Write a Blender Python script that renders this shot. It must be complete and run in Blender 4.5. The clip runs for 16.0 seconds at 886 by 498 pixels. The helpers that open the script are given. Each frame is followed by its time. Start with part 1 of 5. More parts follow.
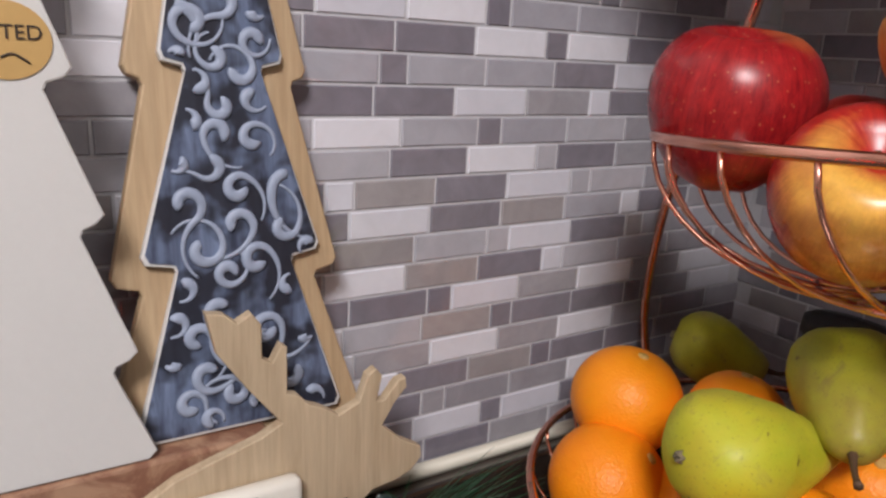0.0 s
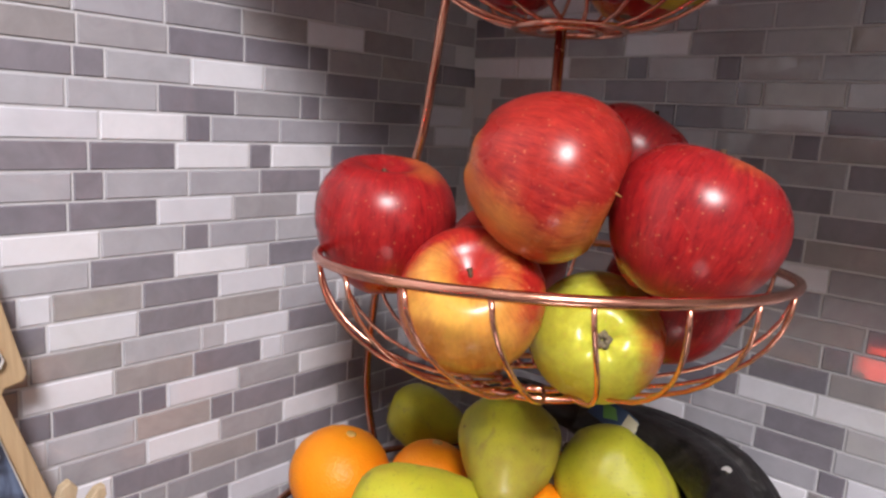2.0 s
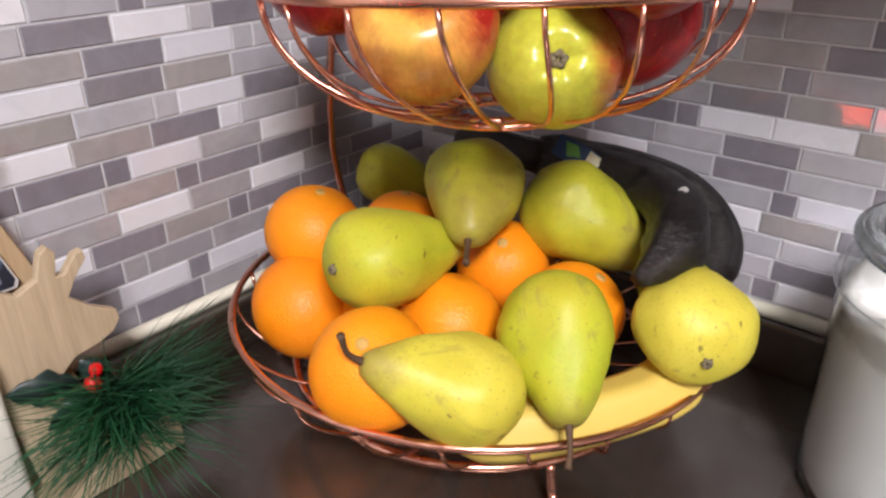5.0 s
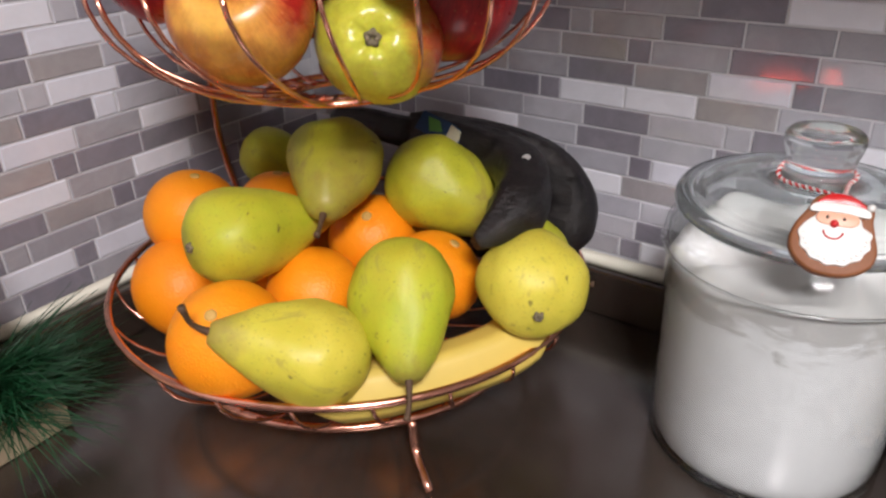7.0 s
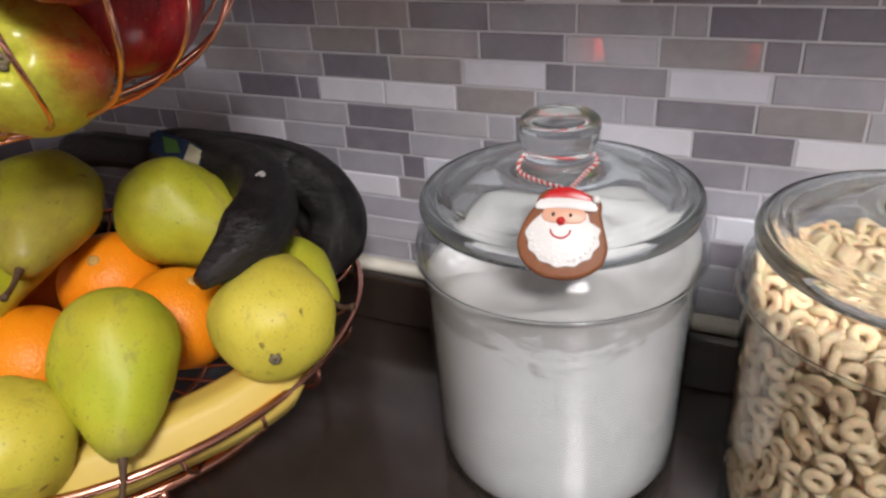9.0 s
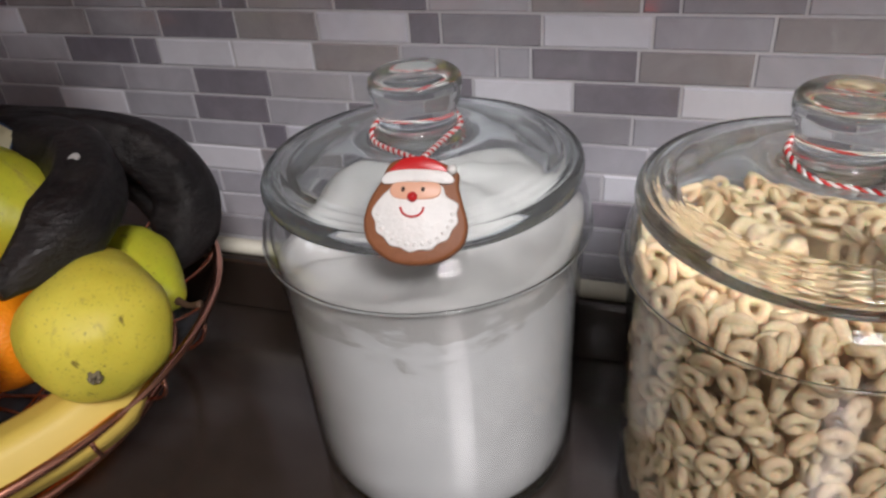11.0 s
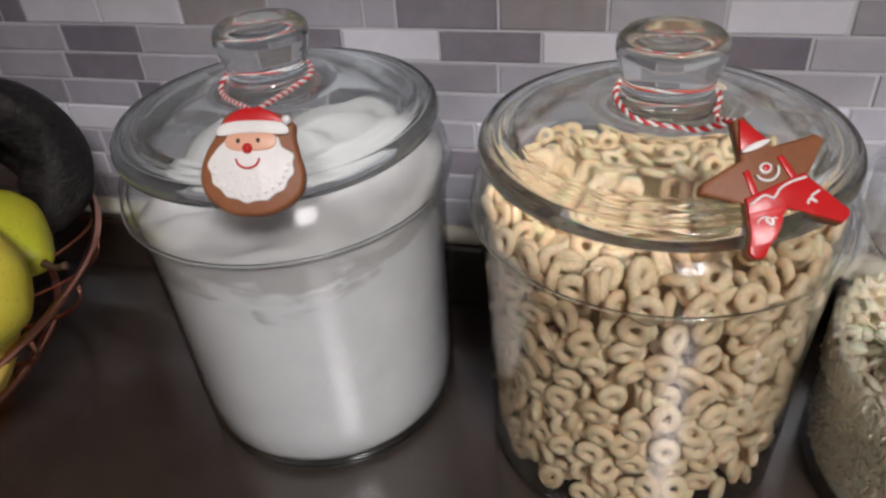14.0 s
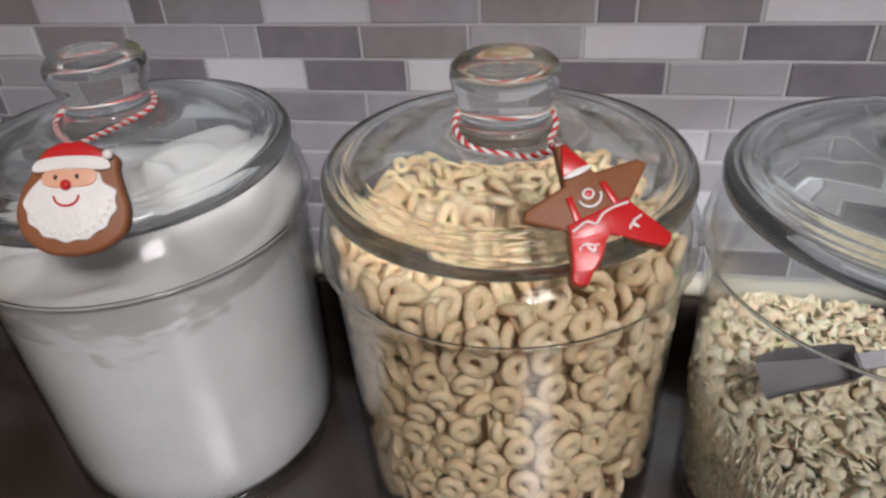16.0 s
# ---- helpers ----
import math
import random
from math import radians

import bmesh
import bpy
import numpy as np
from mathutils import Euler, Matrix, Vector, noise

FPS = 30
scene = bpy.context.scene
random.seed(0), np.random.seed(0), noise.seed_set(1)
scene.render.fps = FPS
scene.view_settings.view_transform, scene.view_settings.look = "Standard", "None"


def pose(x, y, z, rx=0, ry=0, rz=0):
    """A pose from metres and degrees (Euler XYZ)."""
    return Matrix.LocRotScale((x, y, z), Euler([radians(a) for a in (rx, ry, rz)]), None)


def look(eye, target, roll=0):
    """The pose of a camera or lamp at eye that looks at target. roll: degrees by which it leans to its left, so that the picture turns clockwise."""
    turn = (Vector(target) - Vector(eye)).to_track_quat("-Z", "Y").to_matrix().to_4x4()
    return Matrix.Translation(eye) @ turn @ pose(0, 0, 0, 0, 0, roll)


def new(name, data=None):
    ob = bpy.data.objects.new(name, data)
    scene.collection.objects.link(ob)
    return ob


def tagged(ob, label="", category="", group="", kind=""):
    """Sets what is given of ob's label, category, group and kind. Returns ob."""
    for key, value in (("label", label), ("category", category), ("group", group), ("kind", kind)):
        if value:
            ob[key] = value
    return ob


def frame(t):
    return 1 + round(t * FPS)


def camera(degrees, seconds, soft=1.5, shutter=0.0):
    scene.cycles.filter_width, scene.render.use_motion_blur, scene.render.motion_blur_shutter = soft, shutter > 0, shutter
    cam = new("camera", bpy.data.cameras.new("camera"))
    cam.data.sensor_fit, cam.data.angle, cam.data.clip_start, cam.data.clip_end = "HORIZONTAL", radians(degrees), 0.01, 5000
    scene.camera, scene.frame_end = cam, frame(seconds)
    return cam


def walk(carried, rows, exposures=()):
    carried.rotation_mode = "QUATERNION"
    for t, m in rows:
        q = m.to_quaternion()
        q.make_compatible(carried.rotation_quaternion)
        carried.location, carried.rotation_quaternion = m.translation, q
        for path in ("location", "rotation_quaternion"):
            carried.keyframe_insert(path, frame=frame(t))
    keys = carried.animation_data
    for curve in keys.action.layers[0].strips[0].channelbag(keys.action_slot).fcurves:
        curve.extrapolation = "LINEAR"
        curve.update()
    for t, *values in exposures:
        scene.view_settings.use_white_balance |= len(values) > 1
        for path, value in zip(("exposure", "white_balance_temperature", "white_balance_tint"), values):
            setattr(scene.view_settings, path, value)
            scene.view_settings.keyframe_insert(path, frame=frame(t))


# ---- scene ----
cam = camera(62.7, 16.0, soft=2.5)
PATH = [
    (0, (0.39716, -0.58544, 1.21894), (-1.2234, 0.4611, 0.6913), 3.04),
    (0.5, (0.42006, -0.57992, 1.23562), (-1.1208, 0.5944, 0.7392), 3.60),
    (1, (0.43598, -0.57611, 1.25156), (-1.0210, 0.7191, 0.8046), 3.48),
    (1.5, (0.45332, -0.56926, 1.26057), (-0.9258, 0.8267, 0.8739), 3.34),
    (2, (0.47062, -0.56306, 1.26099), (-0.8341, 0.9115, 0.9098), 3.46),
    (2.5, (0.48382, -0.56184, 1.25568), (-0.7512, 0.9561, 0.8426), 3.51),
    (3, (0.48734, -0.56577, 1.25017), (-0.7197, 0.9441, 0.7369), 3.43),
    (3.5, (0.48198, -0.56563, 1.24254), (-0.7114, 0.9109, 0.6136), 2.69),
    (4, (0.48074, -0.56551, 1.23647), (-0.6956, 0.8686, 0.4885), 1.80),
    (4.2, (0.48038, -0.56644, 1.23314), (-0.6879, 0.8572, 0.4531), 1.24),
    (6.3, (0.51332, -0.54979, 1.23130), (-0.5548, 0.8368, 0.2636), -0.60),
    (6.5, (0.52730, -0.54919, 1.23446), (-0.5349, 0.8492, 0.2772), -0.71),
    (7, (0.55546, -0.53936, 1.23409), (-0.4870, 0.8945, 0.3081), -1.57),
    (7.5, (0.57904, -0.52083, 1.23288), (-0.4074, 0.9549, 0.3114), -1.97),
    (8, (0.59767, -0.49953, 1.23181), (-0.3324, 1.0127, 0.3109), -2.92),
    (8.5, (0.60482, -0.47347, 1.22915), (-0.2602, 1.0691, 0.2952), -3.57),
    (9, (0.60627, -0.44615, 1.22410), (-0.1823, 1.1171, 0.2575), -4.42),
    (9.5, (0.60781, -0.41608, 1.21747), (-0.1045, 1.1568, 0.2082), -4.77),
    (9.7, (0.60989, -0.40953, 1.21552), (-0.0716, 1.1685, 0.1930), -4.84),
    (12, (0.62873, -0.38618, 1.20116), (0.0591, 1.1693, 0.0804), -4.99),
    (12.5, (0.63674, -0.38812, 1.20097), (0.0867, 1.1462, 0.0419), -5.06),
    (13, (0.64603, -0.38595, 1.20105), (0.1195, 1.1376, 0.0172), -5.16),
    (13.5, (0.65507, -0.38453, 1.20114), (0.1606, 1.1498, 0.0173), -5.04),
    (14, (0.66543, -0.38343, 1.20169), (0.2035, 1.1650, 0.0232), -4.87),
    (14.5, (0.67565, -0.38525, 1.20445), (0.2484, 1.1821, 0.0378), -4.68),
    (15, (0.68750, -0.38537, 1.20474), (0.2824, 1.2009, 0.0559), -4.56),
    (15.5, (0.69909, -0.37800, 1.20196), (0.3132, 1.2183, 0.0605), -4.46),
    (16, (0.70789, -0.36608, 1.19655), (0.3646, 1.2475, 0.0659), -3.88),
]
EXPOSURES = [(0.0, -0.40), (1.5, 0.05), (3.5, 0.12), (4.2, 0.12), (6.5, -0.15), (9.0, -0.45), (12.0, -0.77), (16.0, -0.83)]
walk(cam, [(t, look(eye, target, roll)) for t, eye, target, roll in PATH], EXPOSURES)

# ---- world and lamps ----
world = bpy.data.worlds.new("world")
scene.world = world
world.use_nodes = True
wbg = world.node_tree.nodes["Background"]
wbg.inputs[0].default_value = (0.9, 0.93, 1.0, 1)
wbg.inputs[1].default_value = 0.05


def area_lamp(name, eye, target, size, power, colour):
    data = bpy.data.lights.new(name, "AREA")
    data.shape, data.size, data.size_y, data.energy, data.color = "RECTANGLE", size[0], size[1], power, colour
    ob = new(name, data)
    ob.matrix_world = look(eye, target)
    return ob


area_lamp("ceiling_light_glow", (1.26, -1.24, 2.33), (0.7, -0.5, 0.9), (0.42, 0.42), 57.0, (1.0, 0.945, 0.955))

# ---- materials ----
Z = 0.876          # worktop height


class Nodes:
    """A material under construction."""

    def __init__(self, name):
        self.mat = bpy.data.materials.new(name)
        self.mat.use_nodes = True
        self.tree = self.mat.node_tree
        self.bsdf = self.tree.nodes["Principled BSDF"]
        self.out = self.tree.nodes["Material Output"]

    def node(self, kind, **values):
        n = self.tree.nodes.new(kind)
        for key, value in values.items():
            n.inputs[key.replace("_", " ")].default_value = value
        return n

    def link(self, a, b):
        self.tree.links.new(a, b)

    def coord(self, which="Object", scale=(1, 1, 1), shift=True):
        c = self.tree.nodes.new("ShaderNodeTexCoord")
        m = self.node("ShaderNodeMapping", Scale=scale)
        self.link(c.outputs[which], m.inputs[0])
        if shift:
            info = self.tree.nodes.new("ShaderNodeObjectInfo")
            mul = self.tree.nodes.new("ShaderNodeMath")
            mul.operation = "MULTIPLY"
            mul.inputs[1].default_value = 37.0
            self.link(info.outputs["Random"], mul.inputs[0])
            self.link(mul.outputs[0], m.inputs["Location"])
        return m.outputs[0]

    def noise(self, vec, scale, detail=4.0, rough=0.6, distort=0.0):
        n = self.node("ShaderNodeTexNoise", Scale=scale, Detail=detail, Roughness=rough, Distortion=distort)
        self.link(vec, n.inputs["Vector"])
        return n.outputs["Fac"]

    def ramp(self, fac, *stops):
        r = self.tree.nodes.new("ShaderNodeValToRGB")
        el = r.color_ramp.elements
        while len(el) < len(stops):
            el.new(0.5)
        for e, (p, c) in zip(el, stops):
            e.position, e.color = p, (*c, 1) if len(c) == 3 else c
        self.link(fac, r.inputs[0])
        return r.outputs[0]

    def mix(self, fac, a, b, blend="MIX"):
        m = self.tree.nodes.new("ShaderNodeMix")
        m.data_type, m.blend_type = "RGBA", blend
        for slot, value in ((0, fac), (6, a), (7, b)):
            if isinstance(value, (int, float)):
                m.inputs[slot].default_value = value
            elif isinstance(value, tuple):
                m.inputs[slot].default_value = (*value, 1)
            else:
                self.link(value, m.inputs[slot])
        return m.outputs[2]

    def maths(self, op, a, b=0.0):
        m = self.tree.nodes.new("ShaderNodeMath")
        m.operation = op
        for slot, value in ((0, a), (1, b)):
            if isinstance(value, (int, float)):
                m.inputs[slot].default_value = value
            else:
                self.link(value, m.inputs[slot])
        return m.outputs[0]

    def random(self):
        return self.tree.nodes.new("ShaderNodeObjectInfo").outputs["Random"]

    def island(self):
        return self.tree.nodes.new("ShaderNodeNewGeometry").outputs["Random Per Island"]

    def bump(self, height, strength=0.3, distance=0.001):
        b = self.node("ShaderNodeBump", Strength=strength, Distance=distance)
        self.link(height, b.inputs["Height"])
        self.link(b.outputs[0], self.bsdf.inputs["Normal"])

    def done(self, colour=None, rough=None, **values):
        for key, value in (("Base Color", colour), ("Roughness", rough)):
            if value is None:
                continue
            if isinstance(value, (int, float)):
                self.bsdf.inputs[key].default_value = value
            elif isinstance(value, tuple):
                self.bsdf.inputs[key].default_value = (*value, 1)
            else:
                self.link(value, self.bsdf.inputs[key])
        for key, value in values.items():
            self.bsdf.inputs[key.replace("_", " ")].default_value = value
        return self.mat


def plain(name, colour, rough=0.5, grain=60.0, vary=0.15, bump=0.1, **values):
    n = Nodes(name)
    v = n.coord()
    f = n.noise(v, grain)
    g = n.noise(v, grain * 0.12)
    dark = tuple(c * (1 - vary) for c in colour)
    lite = tuple(min(1, c * (1 + vary)) for c in colour)
    c = n.mix(n.mix(0.5, f, g), dark, lite)
    if bump:
        n.bump(f, bump, 0.0006)
    return n.done(c, rough, **values)


def tile_material(name, colour, vary=0.07, rough=0.05):
    n = Nodes(name)
    v = n.coord("Object", (1, 1, 1))
    cloud = n.noise(v, 45.0, 5.0, 0.65, 0.6)
    streak = n.noise(n.coord("Object", (14, 14, 90)), 3.0, 3.0, 0.5)
    a = tuple(c * (1 - vary * 2) for c in colour)
    b = tuple(c * (1 + vary * 1.5) for c in colour)
    c = n.mix(n.ramp(cloud, (0.3, (0, 0, 0)), (0.72, (1, 1, 1))), a, b)
    tone = n.ramp(n.random(), (0.0, (0.88, 0.87, 0.89)), (0.5, (1.0, 1.0, 1.0)), (1.0, (1.08, 1.06, 1.05)))
    c = n.mix(1.0, c, tone, "MULTIPLY")
    n.bump(n.noise(v, 26.0, 1.0, 0.4), 0.16, 0.0012)
    return n.done(c, n.ramp(streak, (0.3, (rough - 0.03,) * 3), (0.7, (rough + 0.05,) * 3)), Specular_IOR_Level=0.5)


TILE = {
    "d": tile_material("tile_dark_mauve_grey", (0.235, 0.222, 0.258)),
    "m": tile_material("tile_mid_warm_grey", (0.345, 0.338, 0.368)),
    "t": tile_material("tile_taupe_grey", (0.340, 0.320, 0.328)),
    "l": tile_material("tile_light_grey", (0.435, 0.433, 0.475), 0.05),
    "w": tile_material("tile_white", (0.71, 0.72, 0.78), 0.03),
}
GROUT = plain("grout_pale_grey", (0.56, 0.56, 0.585), 0.7, 300.0)
PAINT = plain("wall_paint_white", (0.78, 0.76, 0.74), 0.7, 30.0, 0.06)
CAULK = plain("caulk_cream", (0.72, 0.69, 0.58), 0.45, 40.0, 0.1)


def worktop_material():
    n = Nodes("worktop_dark_laminate")
    v = n.coord("Object", (1, 1, 1), False)
    fine = n.noise(v, 700.0, 3.0)
    blot = n.noise(v, 9.0, 5.0, 0.6, 0.8)
    c = n.mix(n.ramp(blot, (0.3, (0, 0, 0)), (0.75, (1, 1, 1))), (0.024, 0.016, 0.011), (0.050, 0.038, 0.031))
    c = n.mix(n.ramp(fine, (0.55, (0, 0, 0)), (0.8, (0.5, 0.5, 0.5))), c, (0.10, 0.09, 0.084))
    n.bump(fine, 0.08, 0.0004)
    return n.done(c, n.ramp(blot, (0.3, (0.13,) * 3), (0.8, (0.24,) * 3)), Specular_IOR_Level=0.6, Coat_Weight=1.0, Coat_IOR=1.65, Coat_Roughness=0.22)


WORKTOP = worktop_material()


def copper_material():
    n = Nodes("copper_wire")
    v = n.coord("Object", (1, 1, 1), False)
    f = n.noise(v, 120.0, 4.0)
    return n.done(n.mix(f, (0.72, 0.31, 0.21), (0.90, 0.47, 0.35)), n.ramp(f, (0.3, (0.16,) * 3), (0.8, (0.30,) * 3)), Metallic=1.0)


COPPER = copper_material()


def apple_material(name, red, deep, yellow, amount):
    """Streaked skin; amount: how much of the skin stays yellow."""
    n = Nodes(name)
    c0 = n.tree.nodes.new("ShaderNodeTexCoord")
    sep = n.tree.nodes.new("ShaderNodeSeparateXYZ")
    n.link(c0.outputs["Object"], sep.inputs[0])
    angle = n.maths("ARCTAN2", sep.outputs[1], sep.outputs[0])
    comb = n.tree.nodes.new("ShaderNodeCombineXYZ")
    n.link(n.maths("MULTIPLY", n.maths("SINE", angle), 1.0), comb.inputs[0])
    n.link(n.maths("MULTIPLY", n.maths("COSINE", angle), 1.0), comb.inputs[1])
    n.link(n.maths("MULTIPLY", sep.outputs[2], 5.0), comb.inputs[2])
    streak = n.noise(comb.outputs[0], 17.0, 8.0, 0.85, 0.35)
    cloud = n.noise(n.coord("Object"), 22.0, 4.0, 0.55)
    freckle = n.tree.nodes.new("ShaderNodeTexVoronoi")
    freckle.inputs["Scale"].default_value = 250.0
    n.link(n.coord("Object"), freckle.inputs["Vector"])
    side = n.maths("MULTIPLY", n.maths("SUBTRACT", 0.0, sep.outputs[0]), 11.0)
    end = n.maths("MULTIPLY", n.maths("POWER", n.maths("MULTIPLY", n.maths("ABSOLUTE", sep.outputs[2]), 27.0), 4.0), 0.55)
    blush = n.maths("ADD", n.maths("ADD", side, end), n.maths("MULTIPLY", n.maths("SUBTRACT", cloud, 0.5), 0.9))
    blush = n.maths("ADD", blush, n.maths("MULTIPLY", n.maths("SUBTRACT", streak, 0.5), 0.34))
    fac = n.ramp(n.maths("ADD", blush, amount), (0.60, (0, 0, 0)), (1.0, (1, 1, 1)))
    skin = n.mix(n.ramp(streak, (0.35, (0, 0, 0)), (0.65, (1, 1, 1))), deep, red)
    c = n.mix(fac, skin, yellow)
    dots = n.ramp(freckle.outputs["Distance"], (0.08, (0.5, 0.5, 0.5)), (0.17, (0, 0, 0)))
    mottle = n.noise(n.coord("Object"), 150.0, 5.0, 0.7)
    c = n.mix(1.0, c, n.ramp(mottle, (0.34, (0.84, 0.80, 0.80)), (0.66, (1.10, 1.10, 1.08))), "MULTIPLY")
    c = n.mix(n.mix(0.62, (0, 0, 0), dots), c, (0.74, 0.36, 0.17))
    n.bump(cloud, 0.08, 0.002)
    return n.done(c, n.ramp(cloud, (0.3, (0.24,) * 3), (0.8, (0.36,) * 3)), Subsurface_Weight=0.06, Subsurface_Scale=0.004, Specular_IOR_Level=0.42)


APPLE_RED = apple_material("apple_skin_red", (0.47, 0.022, 0.022), (0.17, 0.005, 0.011), (0.62, 0.20, 0.045), 0.04)
APPLE_STREAK = apple_material("apple_skin_streaked", (0.49, 0.040, 0.026), (0.22, 0.008, 0.012), (0.66, 0.27, 0.060), 0.32)
APPLE_BLUSH = apple_material("apple_skin_blush", (0.52, 0.035, 0.022), (0.30, 0.010, 0.012), (0.76, 0.42, 0.075), 0.50)
APPLE_GREEN = apple_material("apple_skin_green_yellow", (0.55, 0.12, 0.03), (0.50, 0.07, 0.02), (0.56, 0.57, 0.060), 1.0)


def orange_material():
    n = Nodes("orange_peel")
    v = n.coord("Object")
    pores = n.tree.nodes.new("ShaderNodeTexVoronoi")
    pores.inputs["Scale"].default_value = 520.0
    n.link(v, pores.inputs["Vector"])
    cloud = n.noise(v, 25.0)
    c = n.mix(cloud, (0.90, 0.235, 0.004), (1.0, 0.345, 0.008))
    tone = n.ramp(n.random(), (0.0, (0.90, 0.74, 0.8)), (0.25, (1, 1, 1)), (1, (1, 1.06, 1)))
    c = n.mix(1.0, c, tone, "MULTIPLY")
    n.bump(pores.outputs["Distance"], 0.30, 0.0009)
    return n.done(c, 0.46, Specular_IOR_Level=0.4, Subsurface_Weight=0.08, Subsurface_Scale=0.004)


ORANGE = orange_material()


def pear_material(name, a, b, blush):
    n = Nodes(name)
    v = n.coord("Object")
    cloud = n.noise(v, 19.0, 6.0, 0.7)
    wide = n.noise(v, 9.0, 4.0, 0.6)
    speck = n.noise(v, 520.0, 3.0, 0.6)
    spots = n.noise(v, 120.0, 4.0, 0.6, 0.3)
    scuff = n.noise(n.coord("Object", (1, 1, 0.35)), 48.0, 5.0, 0.75, 0.8)
    c = n.mix(n.ramp(cloud, (0.32, (0, 0, 0)), (0.68, (1, 1, 1))), a, b)
    c = n.mix(n.ramp(wide, (0.45, (0, 0, 0)), (0.66, (0.9, 0.9, 0.9))), c, blush)
    # brown russet at the stalk end, speckled into the skin
    sep = n.tree.nodes.new("ShaderNodeSeparateXYZ")
    n.link(n.tree.nodes.new("ShaderNodeTexCoord").outputs["Object"], sep.inputs[0])
    russet = n.maths("ADD", n.maths("MULTIPLY", sep.outputs[2], 26.0), n.maths("MULTIPLY", n.maths("SUBTRACT", cloud, 0.5), 2.2))
    c = n.mix(n.ramp(n.maths("SUBTRACT", russet, 0.75), (0.35, (0, 0, 0)), (0.85, (0.6, 0.6, 0.6))), c, (0.22, 0.15, 0.05))
    c = n.mix(n.ramp(speck, (0.60, (0, 0, 0)), (0.70, (0.5, 0.5, 0.5))), c, (0.20, 0.17, 0.035))
    c = n.mix(n.ramp(scuff, (0.58, (0, 0, 0)), (0.70, (0.6, 0.6, 0.6))), c, (0.26, 0.19, 0.06))
    c = n.mix(n.ramp(spots, (0.655, (0, 0, 0)), (0.72, (0.75, 0.75, 0.75))), c, (0.11, 0.070, 0.022))
    n.bump(n.mix(0.35, cloud, spots), 0.30, 0.0022)
    return n.done(c, n.ramp(scuff, (0.3, (0.38,) * 3), (0.8, (0.58,) * 3)), Specular_IOR_Level=0.38, Subsurface_Weight=0.06, Subsurface_Scale=0.004)


PEAR_GREEN = pear_material("pear_skin_green", (0.38, 0.44, 0.022), (0.53, 0.54, 0.035), (0.52, 0.44, 0.04))
PEAR_YELLOW = pear_material("pear_skin_yellow", (0.60, 0.51, 0.050), (0.71, 0.62, 0.085), (0.54, 0.50, 0.045))
PEAR_DULL = pear_material("pear_skin_dull_green", (0.37, 0.39, 0.025), (0.51, 0.50, 0.035), (0.30, 0.21, 0.045))
BANANA = plain("banana_skin_yellow", (0.70, 0.52, 0.11), 0.5, 40.0, 0.12, 0.15)


def black_skin_material():
    n = Nodes("banana_skin_black")
    v = n.coord("Object", (1, 1, 1), False)
    f, g = n.noise(v, 38.0, 6.0, 0.7, 1.2), n.noise(n.coord("Object", (60, 60, 240), False), 1.6, 5.0, 0.7, 0.8)
    c = n.mix(n.ramp(f, (0.35, (0, 0, 0)), (0.75, (1, 1, 1))), (0.004, 0.0035, 0.004), (0.022, 0.017, 0.016))
    c = n.mix(n.ramp(n.noise(v, 70.0, 5.0, 0.7, 0.5), (0.59, (0, 0, 0)), (0.73, (0.40, 0.40, 0.40))), c, (0.12, 0.105, 0.10))
    n.bump(n.mix(0.45, f, g), 0.75, 0.005)
    return n.done(c, n.ramp(f, (0.3, (0.26,) * 3), (0.7, (0.50,) * 3)), Specular_IOR_Level=0.45)


BANANA_BLACK = black_skin_material()
SCUFF = plain("skin_scuff_grey", (0.33, 0.32, 0.31), 0.7, 900.0, 0.6, 0.4)
STALK = plain("stalk_brown", (0.085, 0.045, 0.022), 0.7, 300.0, 0.5, 0.5)
CALYX = plain("calyx_dry_brown", (0.17, 0.14, 0.085), 0.85, 500.0, 0.6, 0.6)
NAVEL = plain("navel_dry_tan", (0.56, 0.34, 0.09), 0.7, 400.0, 0.4, 0.4)


def clear_glass(name, tint):
    """A thin wall of glass: it lets light through and mirrors by Fresnel."""
    n = Nodes(name)
    thin = n.node("ShaderNodeBsdfTransparent", Color=(*tint, 1))
    gloss = n.node("ShaderNodeBsdfGlossy", Roughness=0.07)
    facing = n.node("ShaderNodeLayerWeight", Blend=0.5)
    graze = n.maths("ADD", n.maths("MULTIPLY", n.maths("POWER", facing.outputs["Facing"], 3.6), 0.9), 0.014)
    m = n.tree.nodes.new("ShaderNodeMixShader")
    n.link(graze, m.inputs[0])
    n.link(thin.outputs[0], m.inputs[1])
    n.link(gloss.outputs[0], m.inputs[2])
    n.link(m.outputs[0], n.out.inputs[0])
    return n.mat


GLASS_WALL = clear_glass("jar_glass_wall", (0.955, 0.965, 0.965))


def lid_glass():
    """Cast glass, most of its light bent by its thickness."""
    n = Nodes("jar_glass_cast")
    bent = n.node("ShaderNodeBsdfGlass", Color=(0.95, 0.975, 0.975, 1), Roughness=0.01, IOR=1.45)
    thin = n.node("ShaderNodeBsdfTransparent", Color=(0.95, 0.965, 0.965, 1))
    m = n.tree.nodes.new("ShaderNodeMixShader")
    m.inputs[0].default_value = 0.08
    n.link(bent.outputs[0], m.inputs[1])
    n.link(thin.outputs[0], m.inputs[2])
    n.link(m.outputs[0], n.out.inputs[0])
    return n.mat


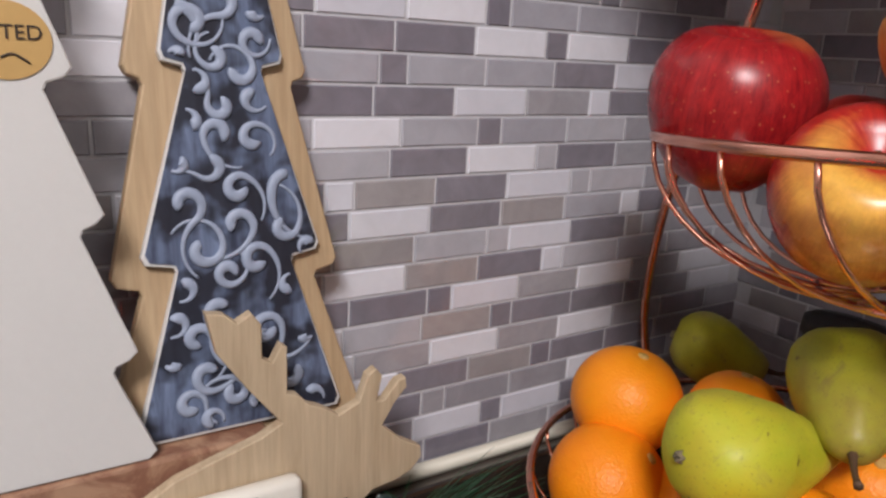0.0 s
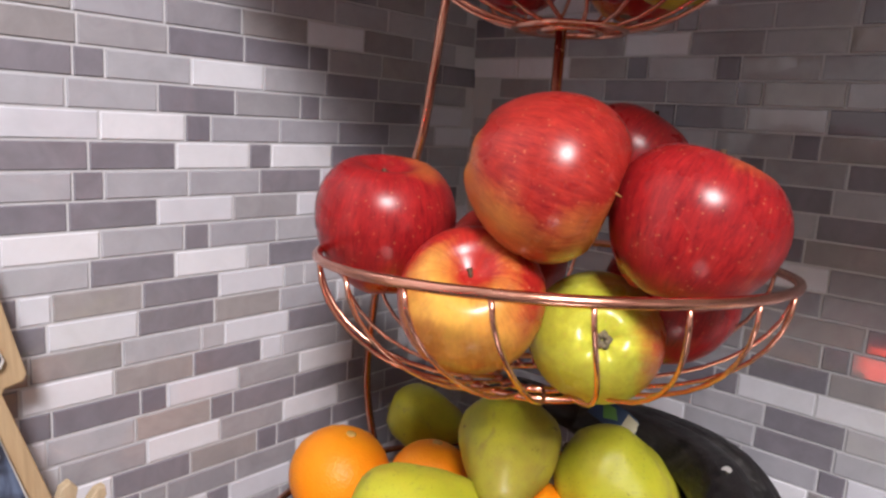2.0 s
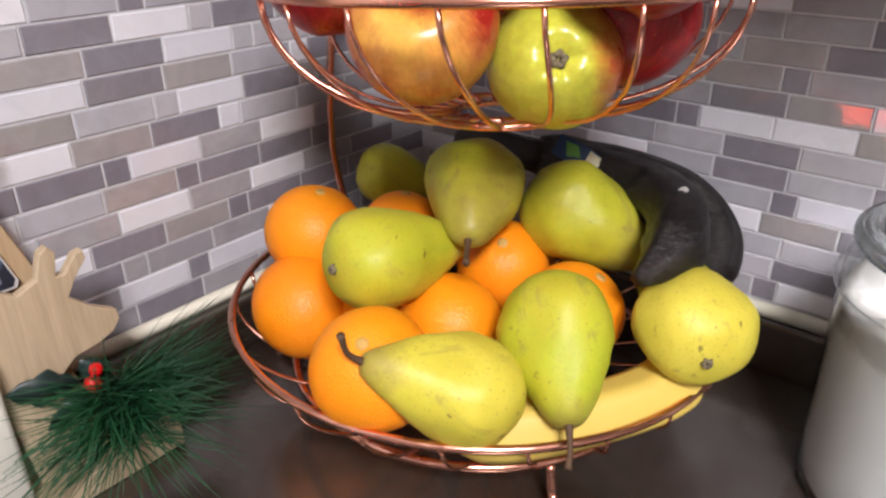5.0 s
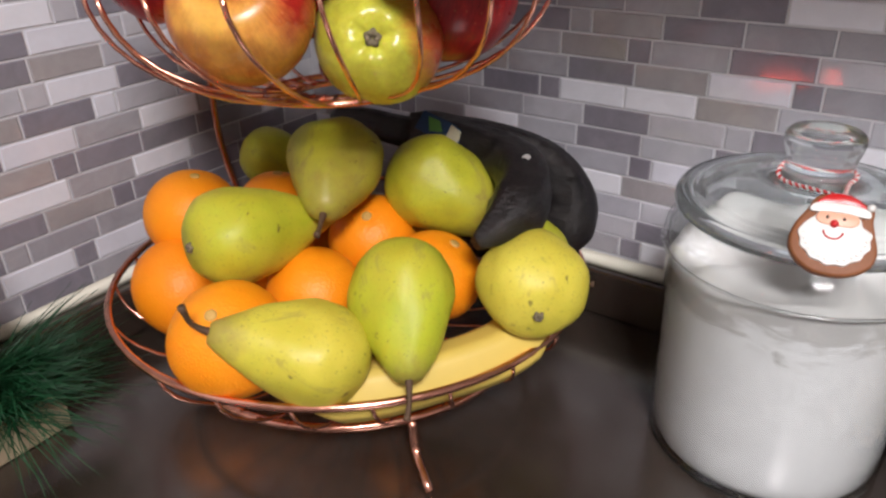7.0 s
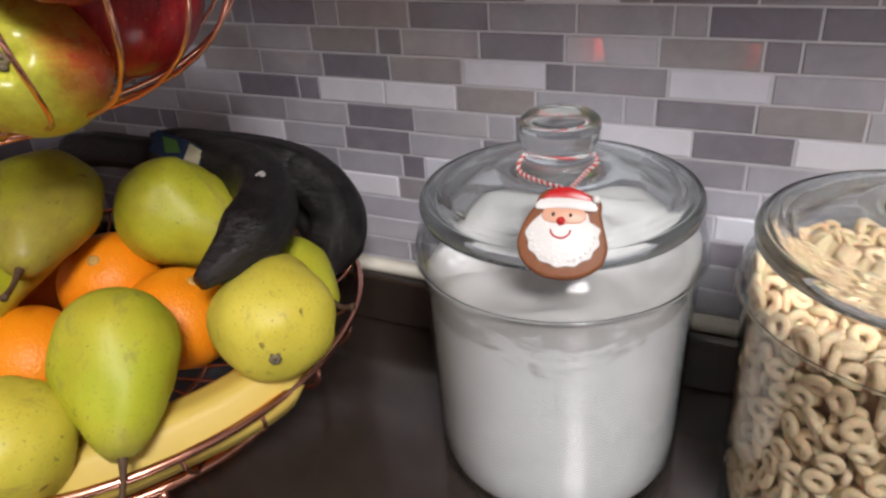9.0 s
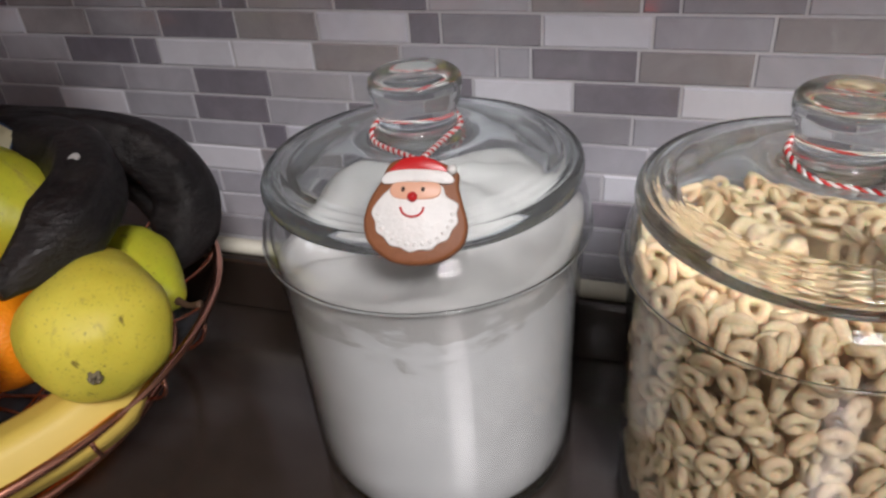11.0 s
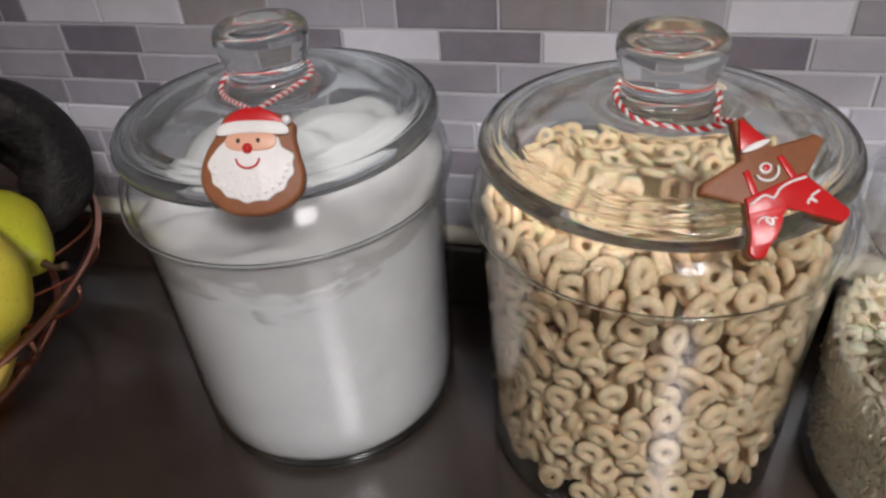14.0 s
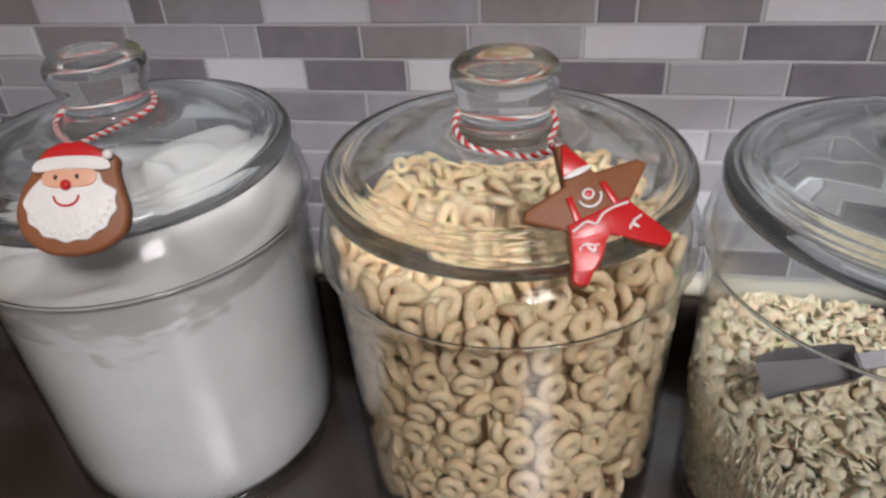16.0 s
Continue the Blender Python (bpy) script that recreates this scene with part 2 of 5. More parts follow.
GLASS_LID = lid_glass()
GLASS_SOLID = Nodes("jar_glass_solid").done((0.93, 0.965, 0.965), 0.01, Transmission_Weight=1.0, IOR=1.48)


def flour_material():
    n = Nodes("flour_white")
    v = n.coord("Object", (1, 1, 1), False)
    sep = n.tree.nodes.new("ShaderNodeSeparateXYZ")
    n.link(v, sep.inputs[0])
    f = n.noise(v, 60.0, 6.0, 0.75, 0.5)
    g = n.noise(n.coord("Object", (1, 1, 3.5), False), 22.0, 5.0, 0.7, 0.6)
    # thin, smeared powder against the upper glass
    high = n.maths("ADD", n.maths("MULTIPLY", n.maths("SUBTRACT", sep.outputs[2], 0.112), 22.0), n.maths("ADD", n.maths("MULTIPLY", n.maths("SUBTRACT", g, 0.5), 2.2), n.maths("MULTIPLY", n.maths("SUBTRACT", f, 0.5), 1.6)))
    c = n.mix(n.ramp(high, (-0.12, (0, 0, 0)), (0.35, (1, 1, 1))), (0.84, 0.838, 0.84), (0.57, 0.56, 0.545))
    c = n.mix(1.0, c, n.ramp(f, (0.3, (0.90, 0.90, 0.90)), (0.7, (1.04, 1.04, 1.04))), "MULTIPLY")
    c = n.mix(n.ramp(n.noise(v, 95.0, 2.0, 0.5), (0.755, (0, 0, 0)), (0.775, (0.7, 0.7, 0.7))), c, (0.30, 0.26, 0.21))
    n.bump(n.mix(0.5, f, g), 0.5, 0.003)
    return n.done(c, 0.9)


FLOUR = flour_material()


def cereal_material(name, a, b, grain):
    n = Nodes(name)
    v = n.coord("Object", (1, 1, 1), False)
    f = n.noise(v, grain, 4.0)
    c = n.mix(n.ramp(n.island(), (0.0, (0, 0, 0)), (1.0, (1, 1, 1))), a, b)
    c = n.mix(1.0, c, n.ramp(f, (0.3, (0.78, 0.75, 0.7)), (0.7, (1.08, 1.08, 1.08))), "MULTIPLY")
    n.bump(f, 0.4, 0.0006)
    return n.done(c, 0.75, Subsurface_Weight=0.22, Subsurface_Scale=0.004)


CEREAL = cereal_material("oat_ring", (0.76, 0.575, 0.355), (0.89, 0.72, 0.49), 700.0)
OATS = cereal_material("rolled_oats", (0.76, 0.63, 0.44), (0.93, 0.84, 0.67), 900.0)
OATMEAL = plain("fine_oatmeal", (0.80, 0.67, 0.51), 0.9, 420.0, 0.45, 1.0)
STEEL = plain("scoop_grey_plastic", (0.30, 0.29, 0.31), 0.4, 60.0, 0.15, 0.1)
COOKIE = plain("gingerbread_brown", (0.24, 0.085, 0.030), 0.55, 300.0, 0.35, 0.4)
ICING_WHITE = plain("icing_white", (0.80, 0.79, 0.76), 0.35, 330.0, 0.14, 1.0)
ICING_RED = plain("icing_red", (0.55, 0.012, 0.014), 0.3, 200.0, 0.15, 0.2)
ICING_PINK = plain("icing_peach", (0.76, 0.42, 0.28), 0.4, 200.0, 0.1, 0.2)
WHITE_PAINT = plain("white_painted_board", (0.64, 0.635, 0.62), 0.5, 220.0, 0.05, 0.3)
STICKER_TAN = plain("sticker_tan", (0.52, 0.33, 0.12), 0.5, 200.0, 0.1, 0.0)
INK = plain("ink_dark_brown", (0.03, 0.02, 0.015), 0.6, 200.0, 0.1, 0.0)
LABEL_BLUE = plain("label_blue", (0.018, 0.06, 0.15), 0.35, 300.0, 0.3, 0.0)
LABEL_GREEN = plain("label_green", (0.12, 0.35, 0.08), 0.35, 300.0, 0.2, 0.0)
LABEL_CREAM = plain("label_cream", (0.62, 0.58, 0.40), 0.4, 300.0, 0.1, 0.0)
NEEDLES = plain("pine_needle_green", (0.010, 0.075, 0.026), 0.45, 200.0, 0.5, 0.0)
BERRY = plain("berry_red", (0.62, 0.008, 0.010), 0.15, 100.0, 0.1, 0.0)
LEAF = plain("leaf_dark_teal", (0.015, 0.032, 0.030), 0.4, 90.0, 0.4, 0.2)
PLASTIC = plain("plastic_cream", (0.75, 0.73, 0.66), 0.4, 100.0, 0.03, 0.0)


def wood_material(name, a, b, along):
    n = Nodes(name)
    sc = [70.0, 70.0, 70.0]
    sc[along] = 5.0
    v = n.coord("Object", tuple(sc))
    rings = n.noise(v, 1.2, 6.0, 0.65, 1.4)
    fine = n.noise(n.coord("Object", tuple(s * 5 for s in sc)), 1.0, 3.0)
    c = n.mix(n.ramp(rings, (0.3, (0, 0, 0)), (0.7, (1, 1, 1))), a, b)
    c = n.mix(1.0, c, n.ramp(fine, (0.3, (0.86, 0.85, 0.84)), (0.7, (1.04, 1.04, 1.04))), "MULTIPLY")
    n.bump(rings, 0.15, 0.0006)
    return n.done(c, 0.6)


WOOD = wood_material("pale_pine_wood", (0.44, 0.335, 0.215), (0.58, 0.465, 0.32), 2)
WOOD_RAW = wood_material("tan_board_wood", (0.42, 0.29, 0.165), (0.52, 0.385, 0.235), 2)


def stained_material():
    n = Nodes("rough_stained_wood")
    v = n.coord("Object", (1, 1, 1), False)
    f = n.noise(v, 40.0, 5.0, 0.7, 0.8)
    return n.done(n.mix(n.ramp(f, (0.4, (0, 0, 0)), (0.6, (1, 1, 1))), (0.22, 0.10, 0.06), (0.40, 0.24, 0.15)), 0.7)


STAINED = stained_material()


def swirl_board_material():
    n = Nodes("blue_brushed_paint")
    v = n.coord("Object", (60.0, 60.0, 9.0), False)
    f = n.noise(v, 1.6, 5.0, 0.65, 0.4)
    g = n.noise(n.coord("Object", (1, 1, 1), False), 28.0, 3.0)
    c = n.mix(n.ramp(f, (0.3, (0, 0, 0)), (0.72, (1, 1, 1))), (0.018, 0.022, 0.050), (0.20, 0.26, 0.40))
    c = n.mix(n.ramp(g, (0.44, (0, 0, 0)), (0.54, (0.92, 0.92, 0.92))), c, (0.010, 0.010, 0.018))
    return n.done(c, 0.5)


BLUE_BOARD = swirl_board_material()
SWIRL = plain("swirl_pale_blue_paint", (0.30, 0.35, 0.46), 0.5, 130.0, 0.3, 0.4)

# ---- mesh helpers ----


def mesh_of(name, bm, material, smooth=True):
    me = bpy.data.meshes.new(name)
    bm.normal_update()
    bm.to_mesh(me)
    bm.free()
    if smooth:
        me.shade_smooth()
    if material:
        me.materials.append(material)
    return me


def part(name, bm, material, parent=None, label="", smooth=True):
    ob = new(name, mesh_of(name, bm, material, smooth))
    if parent:
        ob.parent = parent
    if label:
        ob["label"] = label
    return ob


def thing(name, bm, material, label, category, group="", smooth=True, at=None):
    ob = new(name, mesh_of(name, bm, material, smooth) if bm else None)
    if at is not None:
        ob.matrix_world = at
    return tagged(ob, label, category, group)


def structure(name, bm, material, label, category, smooth=False):
    ob = new(name, mesh_of(name, bm, material, smooth))
    return tagged(ob, label, category, kind="structure")


def box(bm, x0, y0, z0, x1, y1, z1, bevel=0.0):
    r = bmesh.ops.create_cube(bm, size=1.0, matrix=Matrix.Translation(((x0 + x1) / 2, (y0 + y1) / 2, (z0 + z1) / 2)) @ Matrix.Diagonal((x1 - x0, y1 - y0, z1 - z0, 1)))
    if bevel:
        edges = list({e for v in r["verts"] for e in v.link_edges})
        bmesh.ops.bevel(bm, geom=edges, offset=bevel, segments=2, affect="EDGES", profile=0.5)
    return bm


def block(*sizes, bevel=0.0):
    return box(bmesh.new(), *sizes, bevel=bevel)


def lathe(profile, seg=48, bm=None, shape=None):
    """Turns (radius, height) pairs about z; radius 0 closes an end."""
    bm = bm or bmesh.new()
    rings = []
    for r, z in profile:
        if r <= 1e-6:
            rings.append([bm.verts.new((0, 0, z))])
        else:
            ring = []
            for k in range(seg):
                a = 2 * math.pi * k / seg
                x, y, h = r * math.cos(a), r * math.sin(a), z
                if shape:
                    x, y, h = shape(x, y, h, a)
                ring.append(bm.verts.new((x, y, h)))
            rings.append(ring)
    for low, up in zip(rings, rings[1:]):
        if len(low) == 1 and len(up) == 1:
            continue
        for k in range(seg):
            j = (k + 1) % seg
            if len(low) == 1:
                bm.faces.new((low[0], up[j], up[k]))
            elif len(up) == 1:
                bm.faces.new((low[k], low[j], up[0]))
            else:
                bm.faces.new((low[k], low[j], up[j], up[k]))
    return bm


def tube(points, radius, closed=False, sides=8, bm=None, ridge=0.0):
    """A round wire along points; radius: a number or one for each point."""
    bm = bm or bmesh.new()
    pts = [Vector(p) for p in points]
    n = len(pts)
    radii = radius if isinstance(radius, (list, tuple)) else [radius] * n
    rings, side = [], None
    for i, p in enumerate(pts):
        a = pts[(i - 1) % n] if closed or i else pts[0]
        b = pts[(i + 1) % n] if closed or i < n - 1 else pts[-1]
        t = (b - a).normalized()
        if side is None:
            side = t.orthogonal().normalized()
        side = (side - t * side.dot(t)).normalized()
        up = t.cross(side)
        rings.append([bm.verts.new(p + radii[i] * (1 + ridge * math.cos(10 * math.pi * k / sides)) * (math.cos(2 * math.pi * k / sides) * side + math.sin(2 * math.pi * k / sides) * up)) for k in range(sides)])
    for i in range(n if closed else n - 1):
        lo, hi = rings[i], rings[(i + 1) % n]
        shift = 0
        if closed and i == n - 1:
            shift = min(range(sides), key=lambda s: (hi[s].co - lo[0].co).length)
        for k in range(sides):
            bm.faces.new((lo[k], lo[(k + 1) % sides], hi[(k + 1 + shift) % sides], hi[(k + shift) % sides]))
    if not closed:
        bm.faces.new(rings[0][::-1])
        bm.faces.new(rings[-1])
    return bm


def smooth_path(points, steps=8):
    """A Catmull-Rom curve through points."""
    p = [Vector(q) for q in points]
    p = [2 * p[0] - p[1]] + p + [2 * p[-1] - p[-2]]
    out = []
    for i in range(1, len(p) - 2):
        for s in range(steps):
            t = s / steps
            a, b, c, d = p[i - 1:i + 3]
            out.append(0.5 * (2 * b + (c - a) * t + (2 * a - 5 * b + 4 * c - d) * t * t + (3 * b - a - 3 * c + d) * t ** 3))
    out.append(p[-2])
    return out


def ring_path(r, z, seg=72, cx=0.0, cy=0.0):
    return [(cx + r * math.cos(2 * math.pi * k / seg), cy + r * math.sin(2 * math.pi * k / seg), z) for k in range(seg)]


def slab(outline, thick, bevel=0.0, bm=None):
    """A board cut to an outline in its own x and z; its front is at y = 0 and its back at y = thick."""
    bm = bm or bmesh.new()
    front = bm.faces.new([bm.verts.new((x, 0, z)) for x, z in outline])
    bm.normal_update()
    if front.normal.y > 0:
        front.normal_flip()
    out = bmesh.ops.extrude_face_region(bm, geom=[front])
    bmesh.ops.translate(bm, verts=[v for v in out["geom"] if isinstance(v, bmesh.types.BMVert)], vec=(0, thick, 0))
    bmesh.ops.recalc_face_normals(bm, faces=bm.faces)
    if bevel:
        edges = [e for e in bm.edges if abs(e.verts[0].co.y - e.verts[1].co.y) < 1e-6 and e.verts[0].co.y < thick / 2]
        bmesh.ops.bevel(bm, geom=edges, offset=bevel, segments=2, affect="EDGES", profile=0.5)
    return bm


def blob_outline(points, steps=5):
    """A closed smooth outline through points."""
    n = len(points)
    p = [Vector((x, z, 0)) for x, z in points]
    out = []
    for i in range(n):
        a, b, c, d = p[i - 1], p[i], p[(i + 1) % n], p[(i + 2) % n]
        for s in range(steps):
            t = s / steps
            q = 0.5 * (2 * b + (c - a) * t + (2 * a - 5 * b + 4 * c - d) * t * t + (3 * b - a - 3 * c + d) * t ** 3)
            out.append((q.x, q.y))
    return out


def aim(axis, at, spin=0.0, scale=1.0):
    """A pose at a place whose own z points along axis."""
    return Matrix.Translation(at) @ Vector(axis).normalized().to_track_quat("Z", "Y").to_matrix().to_4x4() @ pose(0, 0, 0, 0, 0, spin) @ Matrix.Scale(scale, 4)


# ---- the room's shell ----
structure("floor", block(-0.1, -3.0, -0.1, 3.0, 0.1, 0.0), plain("floor_grey_vinyl", (0.22, 0.20, 0.18), 0.5, 12.0), "plain grey kitchen floor", "floor")
structure("ceiling", block(-0.1, -3.0, 2.4, 3.0, 0.1, 2.5), PAINT, "plain white kitchen ceiling", "ceiling")
structure("wall_west", block(-0.1, -2.9, 0.0, 0.0, 0.0, 2.4), GROUT, "kitchen wall with grey mosaic tile splashback", "wall")
structure("wall_north", block(-0.1, 0.0, 0.0, 2.9, 0.1, 2.4), GROUT, "kitchen wall with grey mosaic tile splashback", "wall")
structure("wall_south", block(-0.1, -3.0, 0.0, 3.0, -2.9, 2.4), PAINT, "plain painted kitchen wall", "wall")
structure("wall_east", block(2.9, -2.9, 0.0, 3.0, 0.1, 2.4), PAINT, "plain painted kitchen wall", "wall")

WEST_PARENT = bpy.data.objects["wall_west"]
NORTH_PARENT = bpy.data.objects["wall_north"]

# worktop with its low upstand and the caulk line above it
counter = structure("worktop", block(0.004, -0.65, Z - 0.04, 2.4, -0.004, Z, bevel=0.002), WORKTOP, "dark brown-grey laminate kitchen worktop with upstand", "worktop")
west_leg = part("worktop_return", block(0.004, -0.76, Z - 0.04, 0.65, -0.654, Z, bevel=0.002), WORKTOP, counter, smooth=False)
part("upstand", block(0.022, -0.0158, Z + 0.0005, 2.4, -0.004, 0.922, bevel=0.003), WORKTOP, counter, smooth=False)
part("upstand", block(0.004, -1.6, Z + 0.0005, 0.020, -0.004, 0.922, bevel=0.003), WORKTOP, counter, smooth=False)
caulk = structure("caulk", tube([(0.006, -1.6, 0.927), (0.006, -0.006, 0.927), (2.4, -0.006, 0.927)], 0.0065, sides=8), CAULK, "cream caulk strip between worktop and tiles", "caulk", True)
structure("wall_cabinet", block(0.0, -0.375, 1.44, 2.4, -0.002, 2.2), PAINT, "plain white wall cabinet above the worktop", "cabinet")
structure("base_cabinet_front", block(0.02, -0.6, 0.0, 2.4, -0.02, Z - 0.042), PAINT, "plain cabinet body under the worktop", "cabinet")

oven = thing("oven", None, None, "dark built-in oven with a glowing red display", "oven", at=pose(0.30, -2.45, 0.0))
part("body", block(-0.3, -0.4, 0.0, 0.3, 0.44, 0.9, bevel=0.004), plain("oven_black_enamel", (0.03, 0.03, 0.032), 0.35), oven, smooth=False)
glow = Nodes("display_red_glow").done((0.1, 0.0, 0.0), 0.3, Emission_Strength=16.0)
glow.node_tree.nodes["Principled BSDF"].inputs["Emission Color"].default_value = (1.0, 0.08, 0.04, 1)
for x0, x1 in ((-0.29, -0.155), (-0.145, -0.125), (-0.075, -0.035), (0.19, 0.20)):
    part("display_segment", block(x0, 0.441, 0.535, x1, 0.446, 0.620), glow, oven, "glowing red display", False)

# ---- fruit ----


def apple(at, radius, axis, spin, material, label, tall=0.95, stalk=0.014, group="apples in the middle tier"):
    prof = []
    for k in range(29):
        a = math.pi * k / 28
        r = math.sin(a) ** 0.92 * (1.0 + 0.14 * math.cos(a))
        z = -math.cos(a)
        z = -z
        top = math.exp(-(a / 0.30) ** 2)
        low = math.exp(-((math.pi - a) / 0.26) ** 2)
        h = math.cos(a) * tall - 0.32 * top + 0.22 * low
        prof.append((max(0.0, radius * r) if 0 < k < 28 else 0.0, radius * h))
    prof.reverse()

    def lobes(x, y, z, a):
        f = 1 + 0.022 * math.cos(5 * a) * (0.4 - z / radius) + 0.015 * math.sin(2 * a + spin)
        return x * f, y * f, z + 0.02 * radius * math.cos(5 * a) * (1 if z < 0 else 0)
    ob = thing("apple", lathe(prof, 40, shape=lobes), material, label, "apple", group, at=aim(axis, at, spin))
    h = radius * (tall - 0.32)
    part("stalk", tube(smooth_path([(0, 0, h - 0.002), (0.001, 0, h + stalk * 0.45), (0.004, 0.001, h + stalk)], 3), [0.0013] * 6 + [0.0018], sides=6), STALK, ob, "thin brown stalk")
    b = -radius * (tall - 0.20)
    bm = lathe([(0.0, b + 0.003), (0.0040, b), (0.0046, b - 0.0022), (0.0022, b - 0.0030), (0.0012, b - 0.0005), (0.0, b + 0.001)], 20, shape=lambda x, y, z, q: (x * (1 + 0.16 * math.cos(5 * q)), y * (1 + 0.16 * math.cos(5 * q)), z + 0.0008 * math.cos(5 * q)))
    part("calyx", bm, CALYX, ob, "dry brown calyx")
    return ob


def orange(at, radius, axis, spin, label, squash=0.96, group="oranges in the bottom tier"):
    prof = []
    for k in range(25):
        a = math.pi * k / 24
        dip = 0.05 * math.exp(-(a / 0.22) ** 2)
        prof.append((radius * math.sin(a) if 0 < k < 24 else 0.0, radius * (math.cos(a) * squash - dip)))
    prof.reverse()

    def lumps(x, y, z, a):
        f = 1 + 0.012 * math.sin(3 * a + spin) + 0.008 * math.cos(5 * a + z * 90)
        return x * f, y * f, z
    ob = thing("orange", lathe(prof, 40, shape=lumps), ORANGE, label, "orange", group, at=aim(axis, at, spin))
    h = radius * (squash - 0.05)
    bm = lathe([(0, h - 0.002), (0.0042, h - 0.0008), (0.0036, h + 0.0012), (0.0015, h + 0.0016), (0, h + 0.0010)], 10)
    part("navel", bm, NAVEL, ob, "pale dry stem button")
    return ob


def pear(body, neck, radius, material, label, spin=0.0, bend=0.0, stalk=0.016, curl=(0.006, 0.0), reach=1.0, fat=0.55, group="pears in the bottom tier"):
    """body: the centre of the fat end; neck: the tip by the stalk."""
    body, neck = Vector(body), Vector(neck)
    length = (neck - body).length * reach
    total = length + radius
    prof = [(0.0, -radius * 0.90)]
    steps = 30
    for k in range(1, steps):
        u = k / steps
        z = -radius * 0.97 + u * (total + radius * -0.03)
        a = (z + radius) / (total)
        if z < 0:
            r = radius * math.sqrt(max(0.0, 1 - (z / radius) ** 2))
        else:
            w = z / length
            r = radius * ((1 - fat) / 2 * (1 + math.cos(math.pi * w ** 0.92)) + fat * math.sqrt(max(0.0, 1 - w ** 3.5)))
        prof.append((max(0.0008, r), z))
    prof.append((0.0, length * 0.97))

    def warp(x, y, z, a):
        f = 1 + 0.036 * math.sin(2 * a + spin) + 0.032 * math.sin(3 * a + 60 * z + spin) + 0.016 * math.sin(5 * a - 130 * z)
        f += 0.042 * noise.noise(Vector((x, y, z)) * 38 + Vector((spin, 3, 7))) + 0.03 * noise.noise(Vector((x, y, z)) * 95 + Vector((spin, 1, 2)))
        return x * f + bend * max(0.0, z) ** 2 / 0.05, y * f, z
    ob = thing("pear", lathe(prof, 40, shape=warp), material, label, "pear", group, at=aim(neck - body, body, spin))
    e = Vector((bend * length ** 2 / 0.05, 0, length * 0.97))
    pts = smooth_path([e + Vector((0, 0, -0.004)), e + Vector((curl[0] * 0.25, curl[1] * 0.25, stalk * 0.5)), e + Vector((curl[0], curl[1], stalk))], 4)
    part("stalk", tube(pts, [0.0034, 0.0026, 0.0020, 0.0017, 0.0016, 0.0016, 0.0017, 0.0019, 0.0024][:len(pts)], sides=7), STALK, ob, "dark brown woody stalk")
    b = -radius * 0.925
    bm = lathe([(0.0, b + 0.002), (0.0034, b + 0.0008), (0.0029, b - 0.0012), (0.0016, b - 0.0016), (0.0009, b), (0.0, b + 0.0010)], 20, shape=lambda x, y, z, q: (x * (1 + 0.16 * math.cos(5 * q)), y * (1 + 0.16 * math.cos(5 * q)), z + 0.0008 * math.cos(5 * q)))
    part("calyx", bm, CALYX, ob, "dry brown blossom end")
    return ob


def banana_mesh(points, radius, steps=8, blunt=0.35):
    pts = smooth_path(points, steps)
    n = len(pts)
    radii = []
    for i in range(n):
        u = i / (n - 1)
        r = radius * min(1.0, blunt + 3.2 * u) * min(1.0, 0.26 + 3.4 * (1 - u))
        radii.append(r * (1 + 0.03 * math.sin(9 * u)))
    return tube(pts, radii, sides=20, ridge=0.085)


# ---- the three-tier basket ----
LOW, MID, TOP = (0.203, -0.175), (0.2446, -0.2165), (0.222, -0.180)
basket = thing("fruit_basket", None, None, "three-tier copper wire fruit basket standing in the corner", "fruit basket", at=pose(0, 0, Z))


def world_part(name, bm, material, parent, label=""):
    bm.transform(parent.matrix_world.inverted())
    return part(name, bm, material, parent, label)


def bowl(centre, rim_z, rim_r, base_z, base_r, ribs, tilt=(0.0, 0.0), second=None, label="", turn=0.0):
    """A wire bowl: a thick rim, curved ribs in pairs and a bottom ring."""
    cx, cy = centre

    def place(p):
        x, y, z = p
        return (cx + x, cy + y, z + tilt[0] * x + tilt[1] * y)
    rim = world_part("rim", tube([place(p) for p in ring_path(rim_r, rim_z)], 0.0027, True), COPPER, basket, label)
    for r, z in ((base_r, base_z), (base_r * 0.55, base_z - 0.001)):
        world_part("bottom_ring", tube([place(p) for p in ring_path(r, z, 40)], 0.0021, True, 6), COPPER, basket)
    if second:
        world_part("support_ring", tube([place(p) for p in ring_path(*second)], 0.0032, True), COPPER, basket)
    for k in range(ribs):
        a = 2 * math.pi * k / ribs + turn
        pts = []
        for s in range(11):
            u = s / 10
            r = base_r * 0.5 + (rim_r - base_r * 0.5) * math.sin(u * math.pi / 2) ** 0.85
            z = base_z + (rim_z - 0.002 - base_z) * (1 - math.cos(u * math.pi / 2)) ** 0.95
            b = a + 0.30 * (1 - u) ** 1.5
            pts.append(place((r * math.cos(b), r * math.sin(b), z)))
        world_part("rib", tube(pts, 0.0013, sides=6), COPPER, basket)


